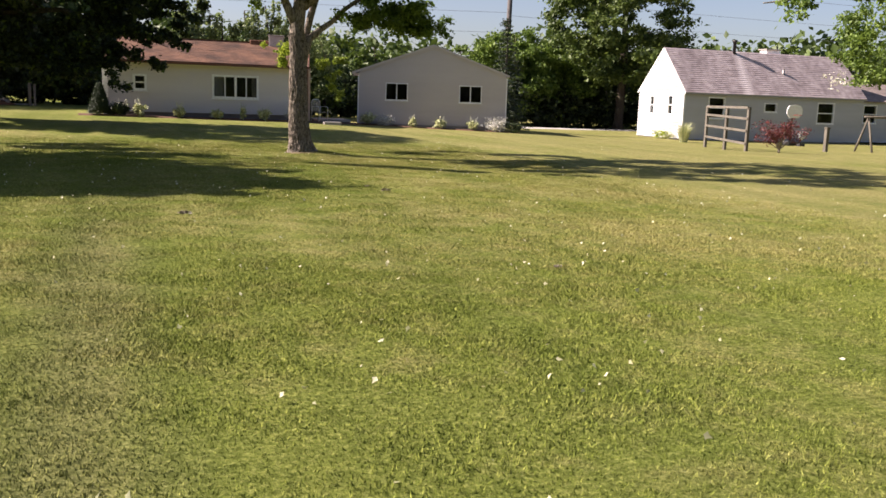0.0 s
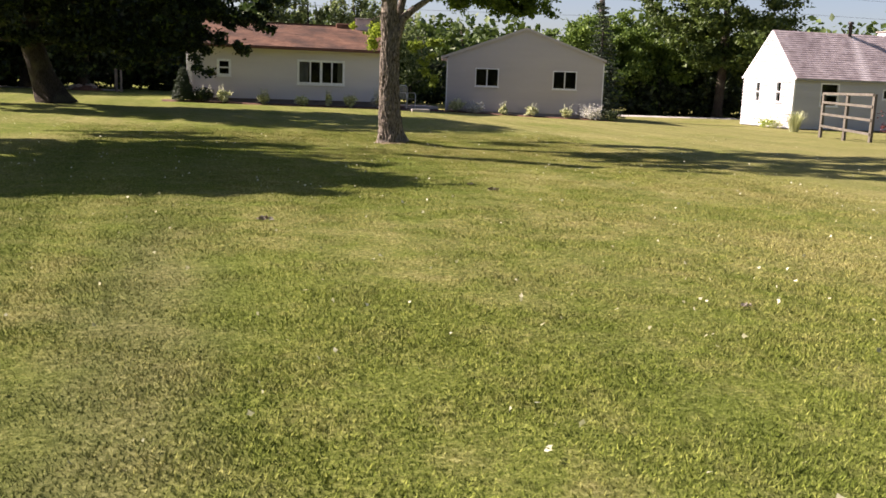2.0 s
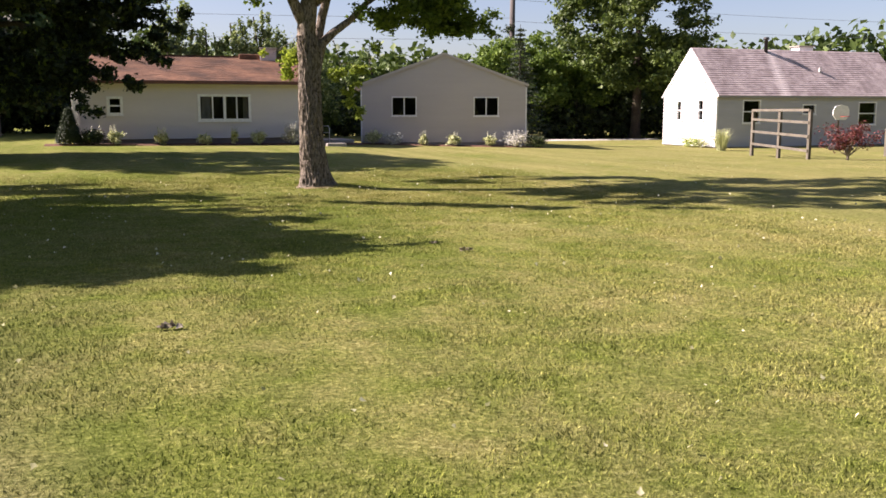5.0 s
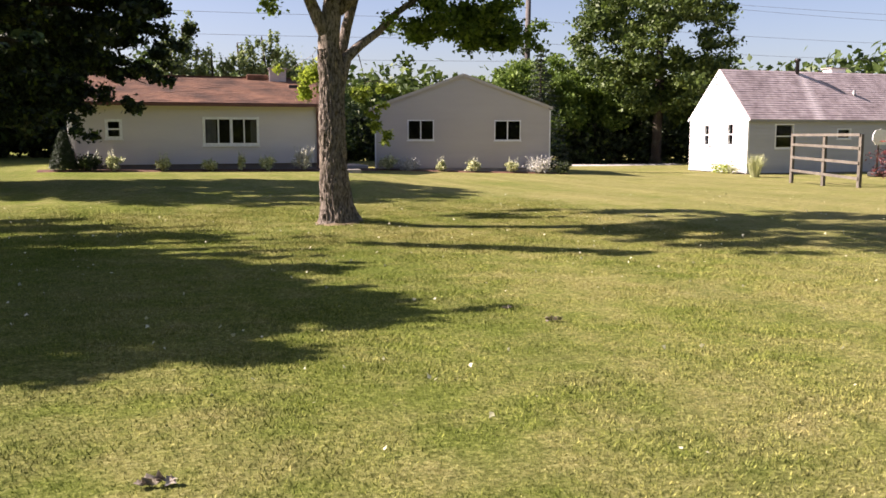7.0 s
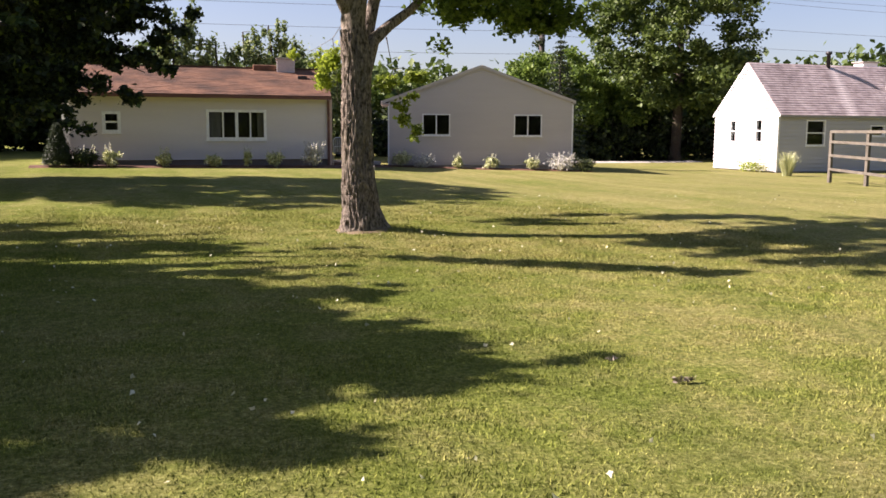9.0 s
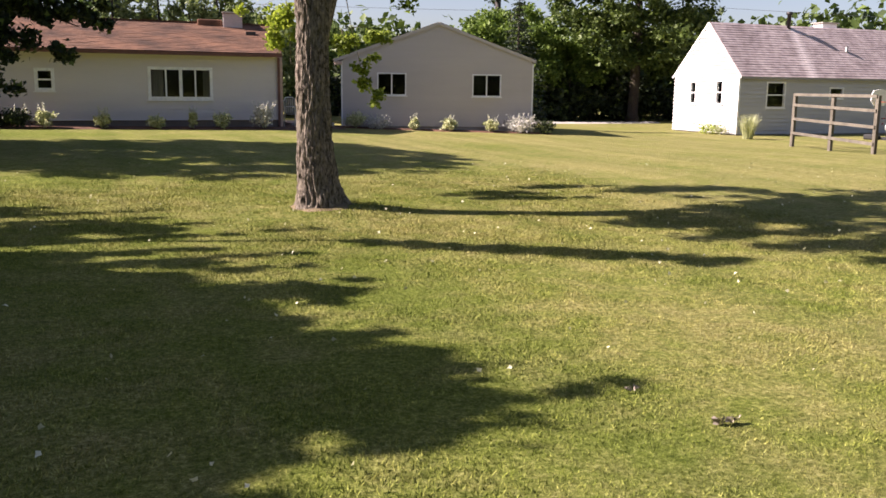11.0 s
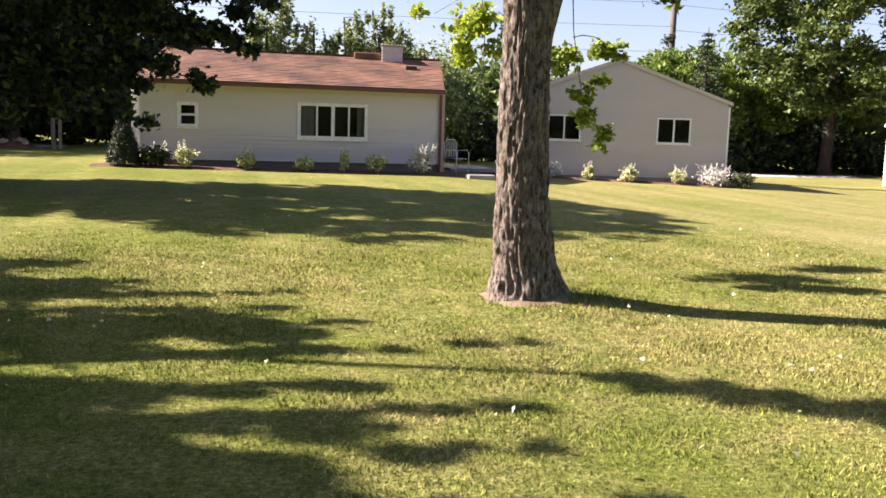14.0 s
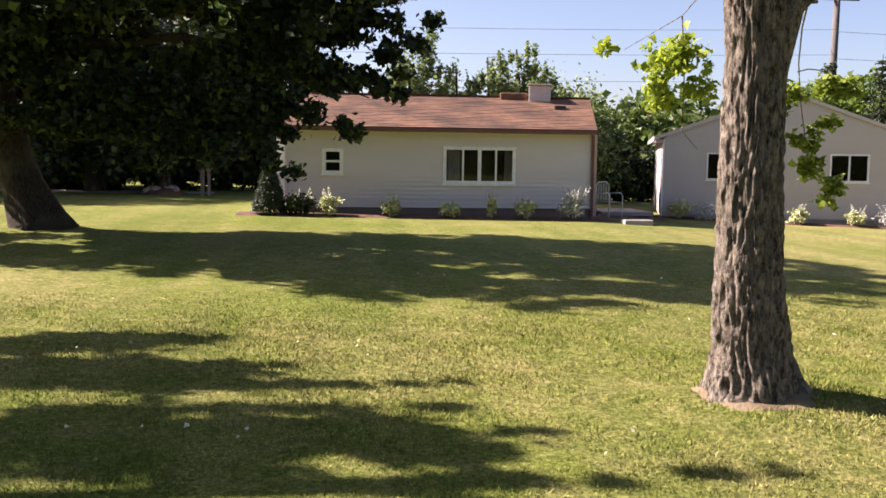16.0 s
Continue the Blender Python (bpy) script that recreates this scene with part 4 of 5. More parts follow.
make_tree("shade_tree", "shade tree beside the lawn with a bough reaching out", [(13.5, -8.5, -0.1), (13.5, -8.5, 1.6), (13.4, -8.5, 4), (13.4, -8.5, 7)],
          [0.4, 0.28, 0.2, 0.05], [(13.0, -8.5, 5.8, 3.4, 3.2, 2.4), (9.0, -8.0, 3.5, 1.6, 0.8, 0.5), (6.3, -7.9, 3.12, 0.8, 0.5, 0.14), (7.6, -7.9, 3.15, 1.0, 0.6, 0.2)], 260, 0.24, 17000, 0.095, M_LEAF_LIGHT, M_BARK, 23,
          [([(13.4, -8.5, 3), (11, -8.3, 4), (8, -8, 3.5), (5.8, -7.9, 3.15)], [0.13, 0.09, 0.05, 0.01])], near=True, twigs=60)
make_tree("blossom_tree", "light green tree with a few pale blossoms near the white house", [(28.5, 9.5, -0.5), (28.4, 9.5, 1.2), (28.2, 9.4, 3), (28, 9.4, 5)],
          [0.3, 0.2, 0.14, 0.04], [(26.8, 9.2, 4.4, 3.4, 2.4, 2.0), (24.0, 9.0, 3.0, 1.9, 1.1, 0.8)], 110, 0.42, 11000, 0.16, M_LEAF_LIGHT, M_BARK, 24,
          extra=[("blossoms", [(22.8, 8.6, 2.6, 0.7, 0.4, 0.4)], 8, 0.2, 90, M_BLOOM, 0.12)], twigs=40)


def bg_tree(name, label, x, y, h, r, mat, seed, leaves=9000, size=0.3, low=0.12, trunk=0.25, group="", clumps=130, cr=0.24, flat=0.6):
    z = gzf(x, y)
    rng = random.Random(seed)
    zc = z + h * (low + 1) / 2
    rz = h * (1 - low) / 2
    blobs = [(x, y, zc, r * 0.8, r * 0.8, rz)]
    for k in range(6):
        a = rng.uniform(0, 6.28)
        blobs.append((x + math.cos(a) * r * 0.5, y + math.sin(a) * r * 0.5, zc + rng.uniform(-0.7, 0.6) * rz, r * 0.6, r * 0.6, rz * rng.uniform(0.25, 0.45)))
    tr = [(x, y, z - 0.1), (x + 0.02, y, z + 0.5), (x + rng.uniform(-0.2, 0.2), y, z + h * 0.4), (x + rng.uniform(-0.4, 0.4), y, z + h * 0.92)]
    return make_tree(name, label, tr, [trunk * 1.5, trunk, trunk * 0.8, 0.03], blobs, clumps, r * cr, leaves, size, mat, M_BARK_SHADED, seed, twigs=30, seg=10, group=group, flat=flat)


bg_tree("large_tree", "tall full-crowned tree behind the lawn", 27.6, 33.5, 13.5, 5.8, M_LEAF_DEEP, 31, 46000, 0.25, 0.13, 0.30, clumps=270, cr=0.115)
for k, (x, y, h, r) in enumerate([(21.0, 35.5, 6.4, 3.0), (24.2, 37, 6.0, 3.0), (18.2, 38, 5.2, 2.6)]):
    bg_tree("light_tree", "bushy light green tree at the lawn's end", x, y, h, r, M_LEAF_LIGHT, 40 + k, 20000, 0.22, 0.0, 0.2, "light green trees", 170, 0.17)
for k, (x, y, h, r) in enumerate([(-0.9, 27.0, 5.2, 1.0), (-0.1, 27.4, 6.3, 0.9), (1.1, 27.5, 5.2, 1.2), (2.3, 27.3, 5.6, 1.1), (3.3, 27.6, 6.0, 0.6), (4.0, 28.2, 5.2, 0.9), (5.6, 29, 4.5, 2.0)]):
    bg_tree("garden_tree", "grey-green tree with upright branches behind the house", x, y, h, r, M_LEAF_GREY, 50 + k, 3600, 0.17, 0.1, 0.09, "trees behind the low house", 60, 0.2, 2.6)
belt = random.Random(5)
for k in range(26):
    x = -34 + k * 3.9
    y = 42 + belt.uniform(-3, 5) - (6 if x < -4 else 0)
    h = belt.uniform(4.0, 5.2) + (4.5 if x < -6 else 0.0)
    bg_tree("belt_tree", "dark green tree in the belt behind the houses", x, y, h, belt.uniform(3.2, 4.2), M_LEAF_BG, 60 + k, 5600, 0.48, 0.02, 0.22, "trees of the belt", 90)
for k, (x, y, h, r) in enumerate([(-12.5, 30, 8, 3.6), (-18, 27, 9, 4), (-15, 33, 9, 4), (-9.7, 28.7, 7, 3), (-23, 24, 9, 4), (-6, 36, 8, 3.5)]):
    bg_tree("yard_tree", "dark dense tree behind the drive", x, y, h, r, M_LEAF_SHADED, 90 + k, 12000, 0.3, 0.06, 0.28, "dark trees behind the drive", 120)
for k, (x, y, h, r) in enumerate([(5.2, 31, 4.6, 2.2), (3.5, 33, 4.4, 2.2), (7.4, 33, 4.2, 2.2)]):
    bg_tree("dark_shrub", "dark tall shrub between the houses", x, y, h, r, M_LEAF_BG, 110 + k, 7000, 0.22, 0.0, 0.1, "shrubs between the houses", 80)


hedge = random.Random(8)
for k in range(56):
    x = -30 + k * 1.55
    y = (33.2 if x < 6 else 34.6) + hedge.uniform(-0.4, 0.6)
    if 5.0 < x < 6.5:
        continue
    bg_tree("hedge_bush", "dark dense bush of the hedge behind the drive", x, y, hedge.uniform(1.9, 2.9), hedge.uniform(1.0, 1.35), M_LEAF_SHADED, 300 + k, 1500, 0.24, -0.05, 0.05, "hedge bushes", 30, 0.34)


def spruce(x, y, h, r, seed, label):
    z = gzf(x, y)
    rng = np.random.default_rng(seed)
    t = empty("spruce_tree", x, y, z, label, "tree")
    bm = bmesh.new()
    tube(bm, [(0, 0, -0.1), (0, 0, h * 0.5), (0, 0, h)], [0.12, 0.07, 0.01], 8)
    cs = []
    n = int(h * 4.5)
    for i in range(n):
        zz = 0.25 + (h - 0.3) * i / n
        rad = r * (1 - zz / h) ** 0.85 + 0.06
        m = max(4, int(rad * 7))
        for k in range(m):
            a = 2 * math.pi * (k + rng.uniform(0, 0.6)) / m
            ln = rad * rng.uniform(0.75, 1.1)
            for s in np.arange(0.2, 1.01, 0.2):
                cs.append((math.cos(a) * ln * s, math.sin(a) * ln * s, zz - 0.18 * ln * s))
            if i % 2 == 0:
                tube(bm, [(0, 0, zz), (math.cos(a) * ln, math.sin(a) * ln, zz - 0.18 * ln)], [0.02, 0.004], 4)
    part("trunk", bm, M_BARK_SHADED, t)
    cs = np.array(cs)
    co, f = leaf_cloud(cs, np.full(len(cs), 0.14), np.full(len(cs), 9), 0.10, rng, 0.45)
    np_part("crown", co, f, M_NEEDLE, t)


spruce(15.4, 24.6, 5.7, 1.5, 3, "dark conical spruce at the garage corner")


# far woods along the horizon
def far_woods():
    rng = np.random.default_rng(9)
    cs = []
    for a in np.arange(-3.14, 3.14, 0.014):
        d = 75 + rng.uniform(-8, 8)
        for zz in np.arange(0.5, (5.5 if abs(a) < 1.2 else 11) + rng.uniform(-1.5, 1.5), 1.6):
            cs.append((math.sin(a) * d, math.cos(a) * d - 5, zz + rng.uniform(-0.4, 0.4)))
    cs = np.array(cs)
    front = np.hypot(cs[:, 0], 0) < 72 * np.sin(1.2)
    front &= cs[:, 1] > 0
    co, f = leaf_cloud(cs, np.full(len(cs), 2.0), np.where(front, 100, 35), 0.8, rng, 0.9)
    tagged(np_part("far_woods", co, f, M_LEAF_BG), "distant line of dark green woods", "trees")


far_woods()


# ---- lawn edge, drive, beds ----
def strip(name, outline, material, lift, label, kind="structure", n=24):
    """A thin sheet on the lawn: outline gives (x, y0, y1) stations."""
    bm = bmesh.new()
    rows = []
    for x, ya, yb in outline:
        rows.append([bm.verts.new((x, ya + (yb - ya) * k / 4, gzf(x, ya + (yb - ya) * k / 4) + (lift if 0 < k < 4 else -0.03))) for k in range(5)])
    for r0, r1 in zip(rows, rows[1:]):
        for k in range(4):
            bm.faces.new((r0[k], r1[k], r1[k + 1], r0[k + 1]))
    return tagged(smooth(part(name, bm, material, None, label)), kind=kind)


rb = random.Random(12)
strip("flower_bed_1", [(-5.6 + 0.25 * k, 16.15 + 0.1 * math.sin(k * 0.9) + rb.uniform(-0.03, 0.03), 17.5) for k in range(38)], M_MULCH, 0.05, "strip of dark red-brown bark mulch along the wall")
strip("flower_bed_2", [(6.1 + 0.25 * k, 19.98 - 0.3057 * (0.25 * k - 0.2) + 0.08 * math.sin(k * 0.8) + rb.uniform(-0.03, 0.03), 20.95 - 0.3057 * (0.25 * k - 0.2)) for k in range(30)], M_MULCH, 0.05, "strip of bark with shade in its colour mulch along the garage")
strip("road_1", [(-40 + 2.0 * k, 29.3, 31.0) for k in range(17)], M_ROAD, 0.04, "pale concrete drive")
strip("road_2", [(13.0 + 1.0 * k, 31.0, 33.0) for k in range(16)], M_ROAD, 0.05, "pale concrete drive")
strip("pavement_1", [(3.5, 17.9, 26.0), (4.4, 17.6, 26.0), (5.2, 17.8, 26.0), (5.95, 17.9, 26.0)], M_MULCH, 0.04, "worn reddish path between the houses")
bm = bmesh.new()
box(bm, -0.35, 0.35, -0.22, 0.22, -0.05, 0.12, 0.012)
slab = part("step_slab", bm, M_CONCRETE)
slab.location = (4.0, 15.9, gzf(4.0, 15.9))
tagged(slab, "pale concrete stepping slab on the lawn's edge", "paving slab")
bm = bmesh.new()
box(bm, -0.75, 0.75, -1.0, 1.0, 0, 0.12, 0.015)
slab = part("patio_slab", bm, M_CONCRETE)
slab.location = (4.95, 20.6, gzf(4.9, 20.6) + 0.03)
tagged(slab, "concrete patio between the low house and the garage", "patio")


# ---- bed plants ----
def shrub(name, label, x, y, h, r, mat, seed, leaves=500, size=0.07, spikes=None, spikemat=None, category="plant", group="bed plants"):
    h, r = h * 1.3, r * 1.35
    z = gzf(x, y) + 0.03
    rng = np.random.default_rng(seed)
    t = empty(name, x, y, z, label, category, group)
    bm = bmesh.new()
    for k in range(9):
        a = rng.uniform(0, 6.28)
        q = r * rng.uniform(0.3, 0.8)
        tube(bm, [(0.02 * math.cos(a), 0.02 * math.sin(a), -0.03), (q * 0.4 * math.cos(a), q * 0.4 * math.sin(a), h * 0.45), (q * math.cos(a), q * math.sin(a), h * 0.8)], [0.008, 0.006, 0.003], 4)
    part("stems", bm, M_HOSTA, t)
    c = rng.normal(0, 1, (26, 3))
    c /= np.linalg.norm(c, axis=1, keepdims=True)
    c = c * np.array([r * 0.75, r * 0.75, h * 0.38]) * rng.uniform(0.4, 1, (26, 1)) + np.array([0, 0, h * 0.46])
    co, f = leaf_cloud(c, np.full(26, r * 0.3), rng.multinomial(leaves, np.full(26, 1 / 26)), size, rng, 0.8)
    np_part("foliage", co, f, mat, t)
    if spikes:
        cs = []
        for k in range(spikes):
            a, q = rng.uniform(0, 6.28), r * rng.uniform(0.1, 0.9)
            top = h * rng.uniform(0.9, 1.25)
            for s in np.linspace(0.55, 1, 7):
                cs.append((math.cos(a) * q * s, math.sin(a) * q * s, top * s))
        cs = np.array(cs)
        co, f = leaf_cloud(cs, np.full(len(cs), 0.022), np.full(len(cs), 8), 0.035, rng, 1.2)
        np_part("bloom", co, f, spikemat or M_BLOOM, t)
    return t


for k, (x, h, r, lab, mat, sp, spm) in enumerate([
        (-3.40, 0.42, 0.24, "leafy bed plant with pale green leaves", M_HOSTA, 7, M_BLOOM),
        (-1.95, 0.36, 0.22, "small leafy bed plant with thin stalks", M_HOSTA, 8, M_BLOOM),
        (-0.50, 0.30, 0.25, "low light green hosta with pale edges", M_HOSTA, 0, None),
        (0.53, 0.42, 0.12, "narrow clump of white flower spikes", M_HOSTA, 9, M_BLOOM),
        (1.36, 0.36, 0.26, "bushy light green bed plant", M_HOSTA, 6, M_BLOOM),
        (2.60, 0.50, 0.34, "wide silvery lavender clump", M_LAVENDER, 34, M_LAVENDER)]):
    shrub("bed_plant", lab, x, 16.45, h, r, mat, 200 + k, 700, 0.085, sp, spm)
shrub("dark_bush", "low dark leafy bush with white flowers", -4.15, 16.5, 0.42, 0.42, M_LEAF_SHADED, 215, 900, 0.09, 8, M_BLOOM)
for k, (x, h, r, lab, mat, sp, spm) in enumerate([
        (6.65, 0.48, 0.38, "rounded hosta with cream-edged leaves", M_HOSTA, 0, None),
        (7.40, 0.32, 0.42, "low clump of pale pink flowers", M_LAVENDER, 10, M_BLOOM),
        (8.64, 0.36, 0.18, "small leafy plant with one tall stalk", M_HOSTA, 4, M_BLOOM),
        (9.82, 0.36, 0.28, "small leafy plant with cream flowers", M_HOSTA, 7, M_BLOOM),
        (11.27, 0.38, 0.24, "leafy plant with a tall stalk", M_HOSTA, 5, M_BLOOM),
        (12.30, 0.42, 0.50, "wide silvery lavender clump by the corner", M_LAVENDER, 36, M_LAVENDER)]):
    shrub("bed_plant", lab, x, 20.15 - 0.3057 * (x - 6.65), h, r, mat, 230 + k, 700, 0.085, sp, spm)
shrub("dark_bush", "round dark clipped bush at the garage corner", 13.0, 18.0, 0.42, 0.40, M_LEAF_SHADED, 240, 1400, 0.06)
shrub("gable_flowers", "low yellow-green flowering plants at the white gable", 23.0, 21.2, 0.35, 0.55, M_LEAF_YELLOW, 241, 500, 0.08, category="plant")
shrub("gable_flowers", "low pink flowers at the white gable", 23.05, 20.5, 0.25, 0.35, M_HOSTA, 242, 300, 0.07, 6, M_BLOOM, category="plant")


def grass_clump(x, y, h, r, seed):
    z = gzf(x, y)
    rng = np.random.default_rng(seed)
    n = 420
    a = rng.uniform(0, 6.28, n)
    q = r * 0.35 * np.sqrt(rng.uniform(0, 1, n))
    out = rng.uniform(0.2, 1.0, n) * r
    hh = h * rng.uniform(0.6, 1.1, n)
    w = 0.007
    base = np.stack([np.cos(a) * q, np.sin(a) * q, np.zeros(n)], 1)
    mid = np.stack([np.cos(a) * (q + out * 0.35), np.sin(a) * (q + out * 0.35), hh * 0.7], 1)
    tip = np.stack([np.cos(a) * (q + out), np.sin(a) * (q + out), hh], 1)
    side = np.stack([-np.sin(a), np.cos(a), np.zeros(n)], 1) * w
    v = np.stack([base - side, base + side, mid + side, mid - side, tip], 1).reshape(-1, 3)
    i = np.arange(n)[:, None] * 5
    f = np.concatenate([i + [[0, 1, 2]], i + [[0, 2, 3]], i + [[3, 2, 4]]])
    ob = np_part("grass_clump", v, f, M_HOSTA)
    ob.location = (x, y, z)
    tagged(ob, "upright clump of ornamental grass by the white house", "plant", kind="")


grass_clump(22.0, 17.6, 0.95, 0.55, 3)


def topiary(x, y):
    z = gzf(x, y)
    rng = np.random.default_rng(44)
    t = empty("cone_shrub", x, y, z, "dark clipped cone-shaped evergreen at the house corner", "shrub")
    bm = bmesh.new()
    tube(bm, [(0, 0, -0.05), (0, 0, 1.0)], [0.05, 0.02], 8)
    part("trunk", bm, M_BARK_SHADED, t)
    n = 700
    zz = rng.uniform(0.05, 1.0, n) ** 1.3
    a = rng.uniform(0, 6.28, n)
    rr = 0.38 * (1 - zz) ** 0.75 * rng.uniform(0.88, 1.0, n) + 0.02
    cs = np.stack([np.cos(a) * rr, np.sin(a) * rr, 0.08 + zz * 1.12], 1)
    co, f = leaf_cloud(cs, np.full(n, 0.07), np.full(n, 26), 0.04, rng, 1.0)
    np_part("foliage", co, f, M_NEEDLE, t)


topiary(-4.83, 16.6)


def red_maple(x, y):
    z = gzf(x, y)
    rng = np.random.default_rng(45)
    t = empty("red_maple", x, y, z, "small dark red-leaved ornamental maple", "tree")
    bm = bmesh.new()
    cs = []
    for k in range(16):
        a = 6.28 * k / 16 + rng.uniform(-0.2, 0.2)
        q = rng.uniform(0.35, 1.0)
        top = rng.uniform(0.7, 1.25) - 0.2 * q
        p = [(0.03 * math.cos(a), 0.03 * math.sin(a), 0.15), (q * 0.4 * math.cos(a), q * 0.4 * math.sin(a), top * 0.6), (q * math.cos(a), q * math.sin(a), top)]
        tube(bm, p, [0.02, 0.014, 0.004], 5)
        for s in (0.5, 0.75, 1.0):
            cs.append((q * s * math.cos(a), q * s * math.sin(a), top * (0.4 + 0.6 * s)))
    tube(bm, [(0, 0, -0.05), (0, 0, 0.2)], [0.05, 0.04], 8)
    part("trunk", bm, M_BARK, t)
    cs = np.array(cs)
    co, f = leaf_cloud(cs, np.full(len(cs), 0.22), np.full(len(cs), 42), 0.075, rng, 0.7)
    np_part("crown", co, f, M_RED_LEAF, t)


red_maple(19.4, 7.6)


# ---- yard things ----
def trellis():
    pl, pm, pr = (20.35, 13.55), (19.55, 11.1), (18.75, 8.7)
    t = empty("trellis_frame", pm[0], pm[1], gzf(*pm), "weathered timber frame of three posts and four rails", "trellis")
    o = Vector(t.location)

    def P(q, h):
        return Vector((q[0], q[1], -0.42 + h)) - o
    for q in (pl, pm, pr):
        beam(t, "post", P(q, -0.1), P(q, 1.84), 0.11, 0.11, M_WOOD_OLD)
    off = Vector((-0.07, -0.02, 0))
    for h0, h1 in ((1.80, 1.82), (1.45, 1.40), (0.98, 0.93), (0.50, 0.44)):
        beam(t, "rail", P(pl, h0) + off, P(pm, (h0 + h1) / 2) + off, 0.05, 0.09, M_WOOD_OLD)
        beam(t, "rail", P(pm, (h0 + h1) / 2) + off, P(pr, h1) + off, 0.05, 0.09, M_WOOD_OLD)


trellis()


def hoop():
    x, y = 27.4, 16.4
    z = gzf(x, y)
    t = empty("basketball_hoop", x, y, z, "free-standing basketball hoop with a white fan-shaped backboard", "basketball hoop")
    tube_part(t, "pole", [(0, 0, -0.1), (0, 0, 1.5), (0, -0.1, 1.75)], [0.045, 0.045, 0.04], M_DARKMETAL, "dark pole")
    bm = bmesh.new()
    pts = [(-0.28, 1.42), (0.28, 1.42), (0.46, 1.62), (0.46, 1.84), (0.34, 2.02), (0.0, 2.08), (-0.34, 2.02), (-0.46, 1.84), (-0.46, 1.62)]
    f = [bm.verts.new((a, -0.16, c - 0.05)) for a, c in pts]
    b = [bm.verts.new((a, -0.12, c - 0.05)) for a, c in pts]
    bm.faces.new(f), bm.faces.new(b[::-1])
    for k in range(len(pts)):
        bm.faces.new((f[k], b[k], b[(k + 1) % len(pts)], f[(k + 1) % len(pts)]))
    bmesh.ops.recalc_face_normals(bm, faces=bm.faces)
    part("backboard", bm, M_WHITE, t, "white backboard")
    tube_part(t, "rim", [(0.2 * math.cos(a * math.pi / 8), -0.40 + 0.2 * math.sin(a * math.pi / 8), 1.52) for a in range(17)], [0.012] * 17, M_RED, "thin red rim", 6)
    bm = bmesh.new()
    box(bm, -0.25, 0.25, -0.2, 0.3, 0.0, 0.22, 0.05)
    part("base", bm, M_RUBBER, t, "black base")


hoop()


def chair(x, y, rz):
    z = gzf(x, y) + 0.05
    t = empty("garden_chair", x, y, z, "white and dark metal garden chair on the patio", "chair")
    t.rotation_euler[2] = rz
    for sx in (-0.24, 0.24):
        tube_part(t, "armrest", [(sx, -0.26, 0), (sx, -0.27, 0.55), (sx, -0.2, 0.64), (sx, 0.2, 0.62), (sx, 0.25, 0)], [0.014] * 5, M_WHITE, seg=6)
    bm = bmesh.new()
    for k in range(5):
        box(bm, -0.23, 0.23, -0.24 + k * 0.095, -0.165 + k * 0.095, 0.38, 0.40, 0.004)
    part("seat", bm, M_METAL, t)
    bm = bmesh.new()
    for k in range(5):
        box(bm, -0.22 + k * 0.095, -0.16 + k * 0.095, 0.2, 0.22, 0.42, 0.88, 0.004)
    part("backrest", bm, M_METAL, t)
    tube_part(t, "back_frame", [(-0.24, 0.23, 0.4), (-0.24, 0.25, 0.82), (-0.15, 0.26, 0.92), (0.15, 0.26, 0.92), (0.24, 0.25, 0.82), (0.24, 0.23, 0.4)], [0.014] * 6, M_WHITE, seg=6)


chair(4.0, 18.3, 0.5)


def utility_pole(x, y, h):
    z = gzf(x, y)
    t = empty("utility_pole", x, y, z, "tall weathered timber utility pole with a crossarm and ivy", "utility pole")
    tube_part(t, "pole", [(0, 0, -0.2), (0.05, 0, h * 0.5), (0.1, 0, h)], [0.2, 0.19, 0.16], M_POLE)
    beam(t, "crossarm", (-1.1, 0, h - 0.8), (1.3, 0, h - 0.8), 0.1, 0.12, M_POLE)
    beam(t, "bracket", (0.0, -0.15, 6.3), (0.9, -0.15, 6.5), 0.06, 0.08, M_POLE)
    for k, xx in enumerate((-1.0, -0.4, 0.5, 1.2)):
        tube_part(t, "insulator", [(xx, 0, h - 0.74), (xx, 0, h - 0.6)], [0.05, 0.03], M_DARKMETAL, seg=8)
    rng = np.random.default_rng(5)
    cs = np.stack([rng.normal(0, 0.22, 40), rng.normal(0, 0.2, 40), rng.uniform(4.4, 7.4, 40)], 1)
    co, f = leaf_cloud(cs, np.full(40, 0.22), np.full(40, 14), 0.16, rng, 1.0)
    np_part("ivy", co, f, M_LEAF_SHADED, t)


utility_pole(22.3, 40.5, 11.5)


def wires():
    for k, (z0, z1, sag, y0, y1) in enumerate([(10.75, 10.9, 0.5, 40.5, 40.5), (10.75, 10.6, 0.7, 40.4, 42.0), (8.6, 8.7, 0.5, 40.3, 40.3), (7.2, 7.4, 0.4, 40.3, 40.3), (5.9, 6.0, 0.35, 40.2, 40.2)]):
        for xa, xb in ((-38.0, 22.3), (22.3, 82.0)):
            pts = []
            for i in range(25):
                s = i / 24
                pts.append((xa + (xb - xa) * s, y0 + (y1 - y0) * s, z0 + (z1 - z0) * s - sag * 4 * s * (1 - s)))
            bm = bmesh.new()
            tube(bm, pts, [0.011] * 25, 5)
            tagged(part("overhead_cable", bm, M_WIRE), "thin dark overhead cable", "cable", "overhead cables")


wires()


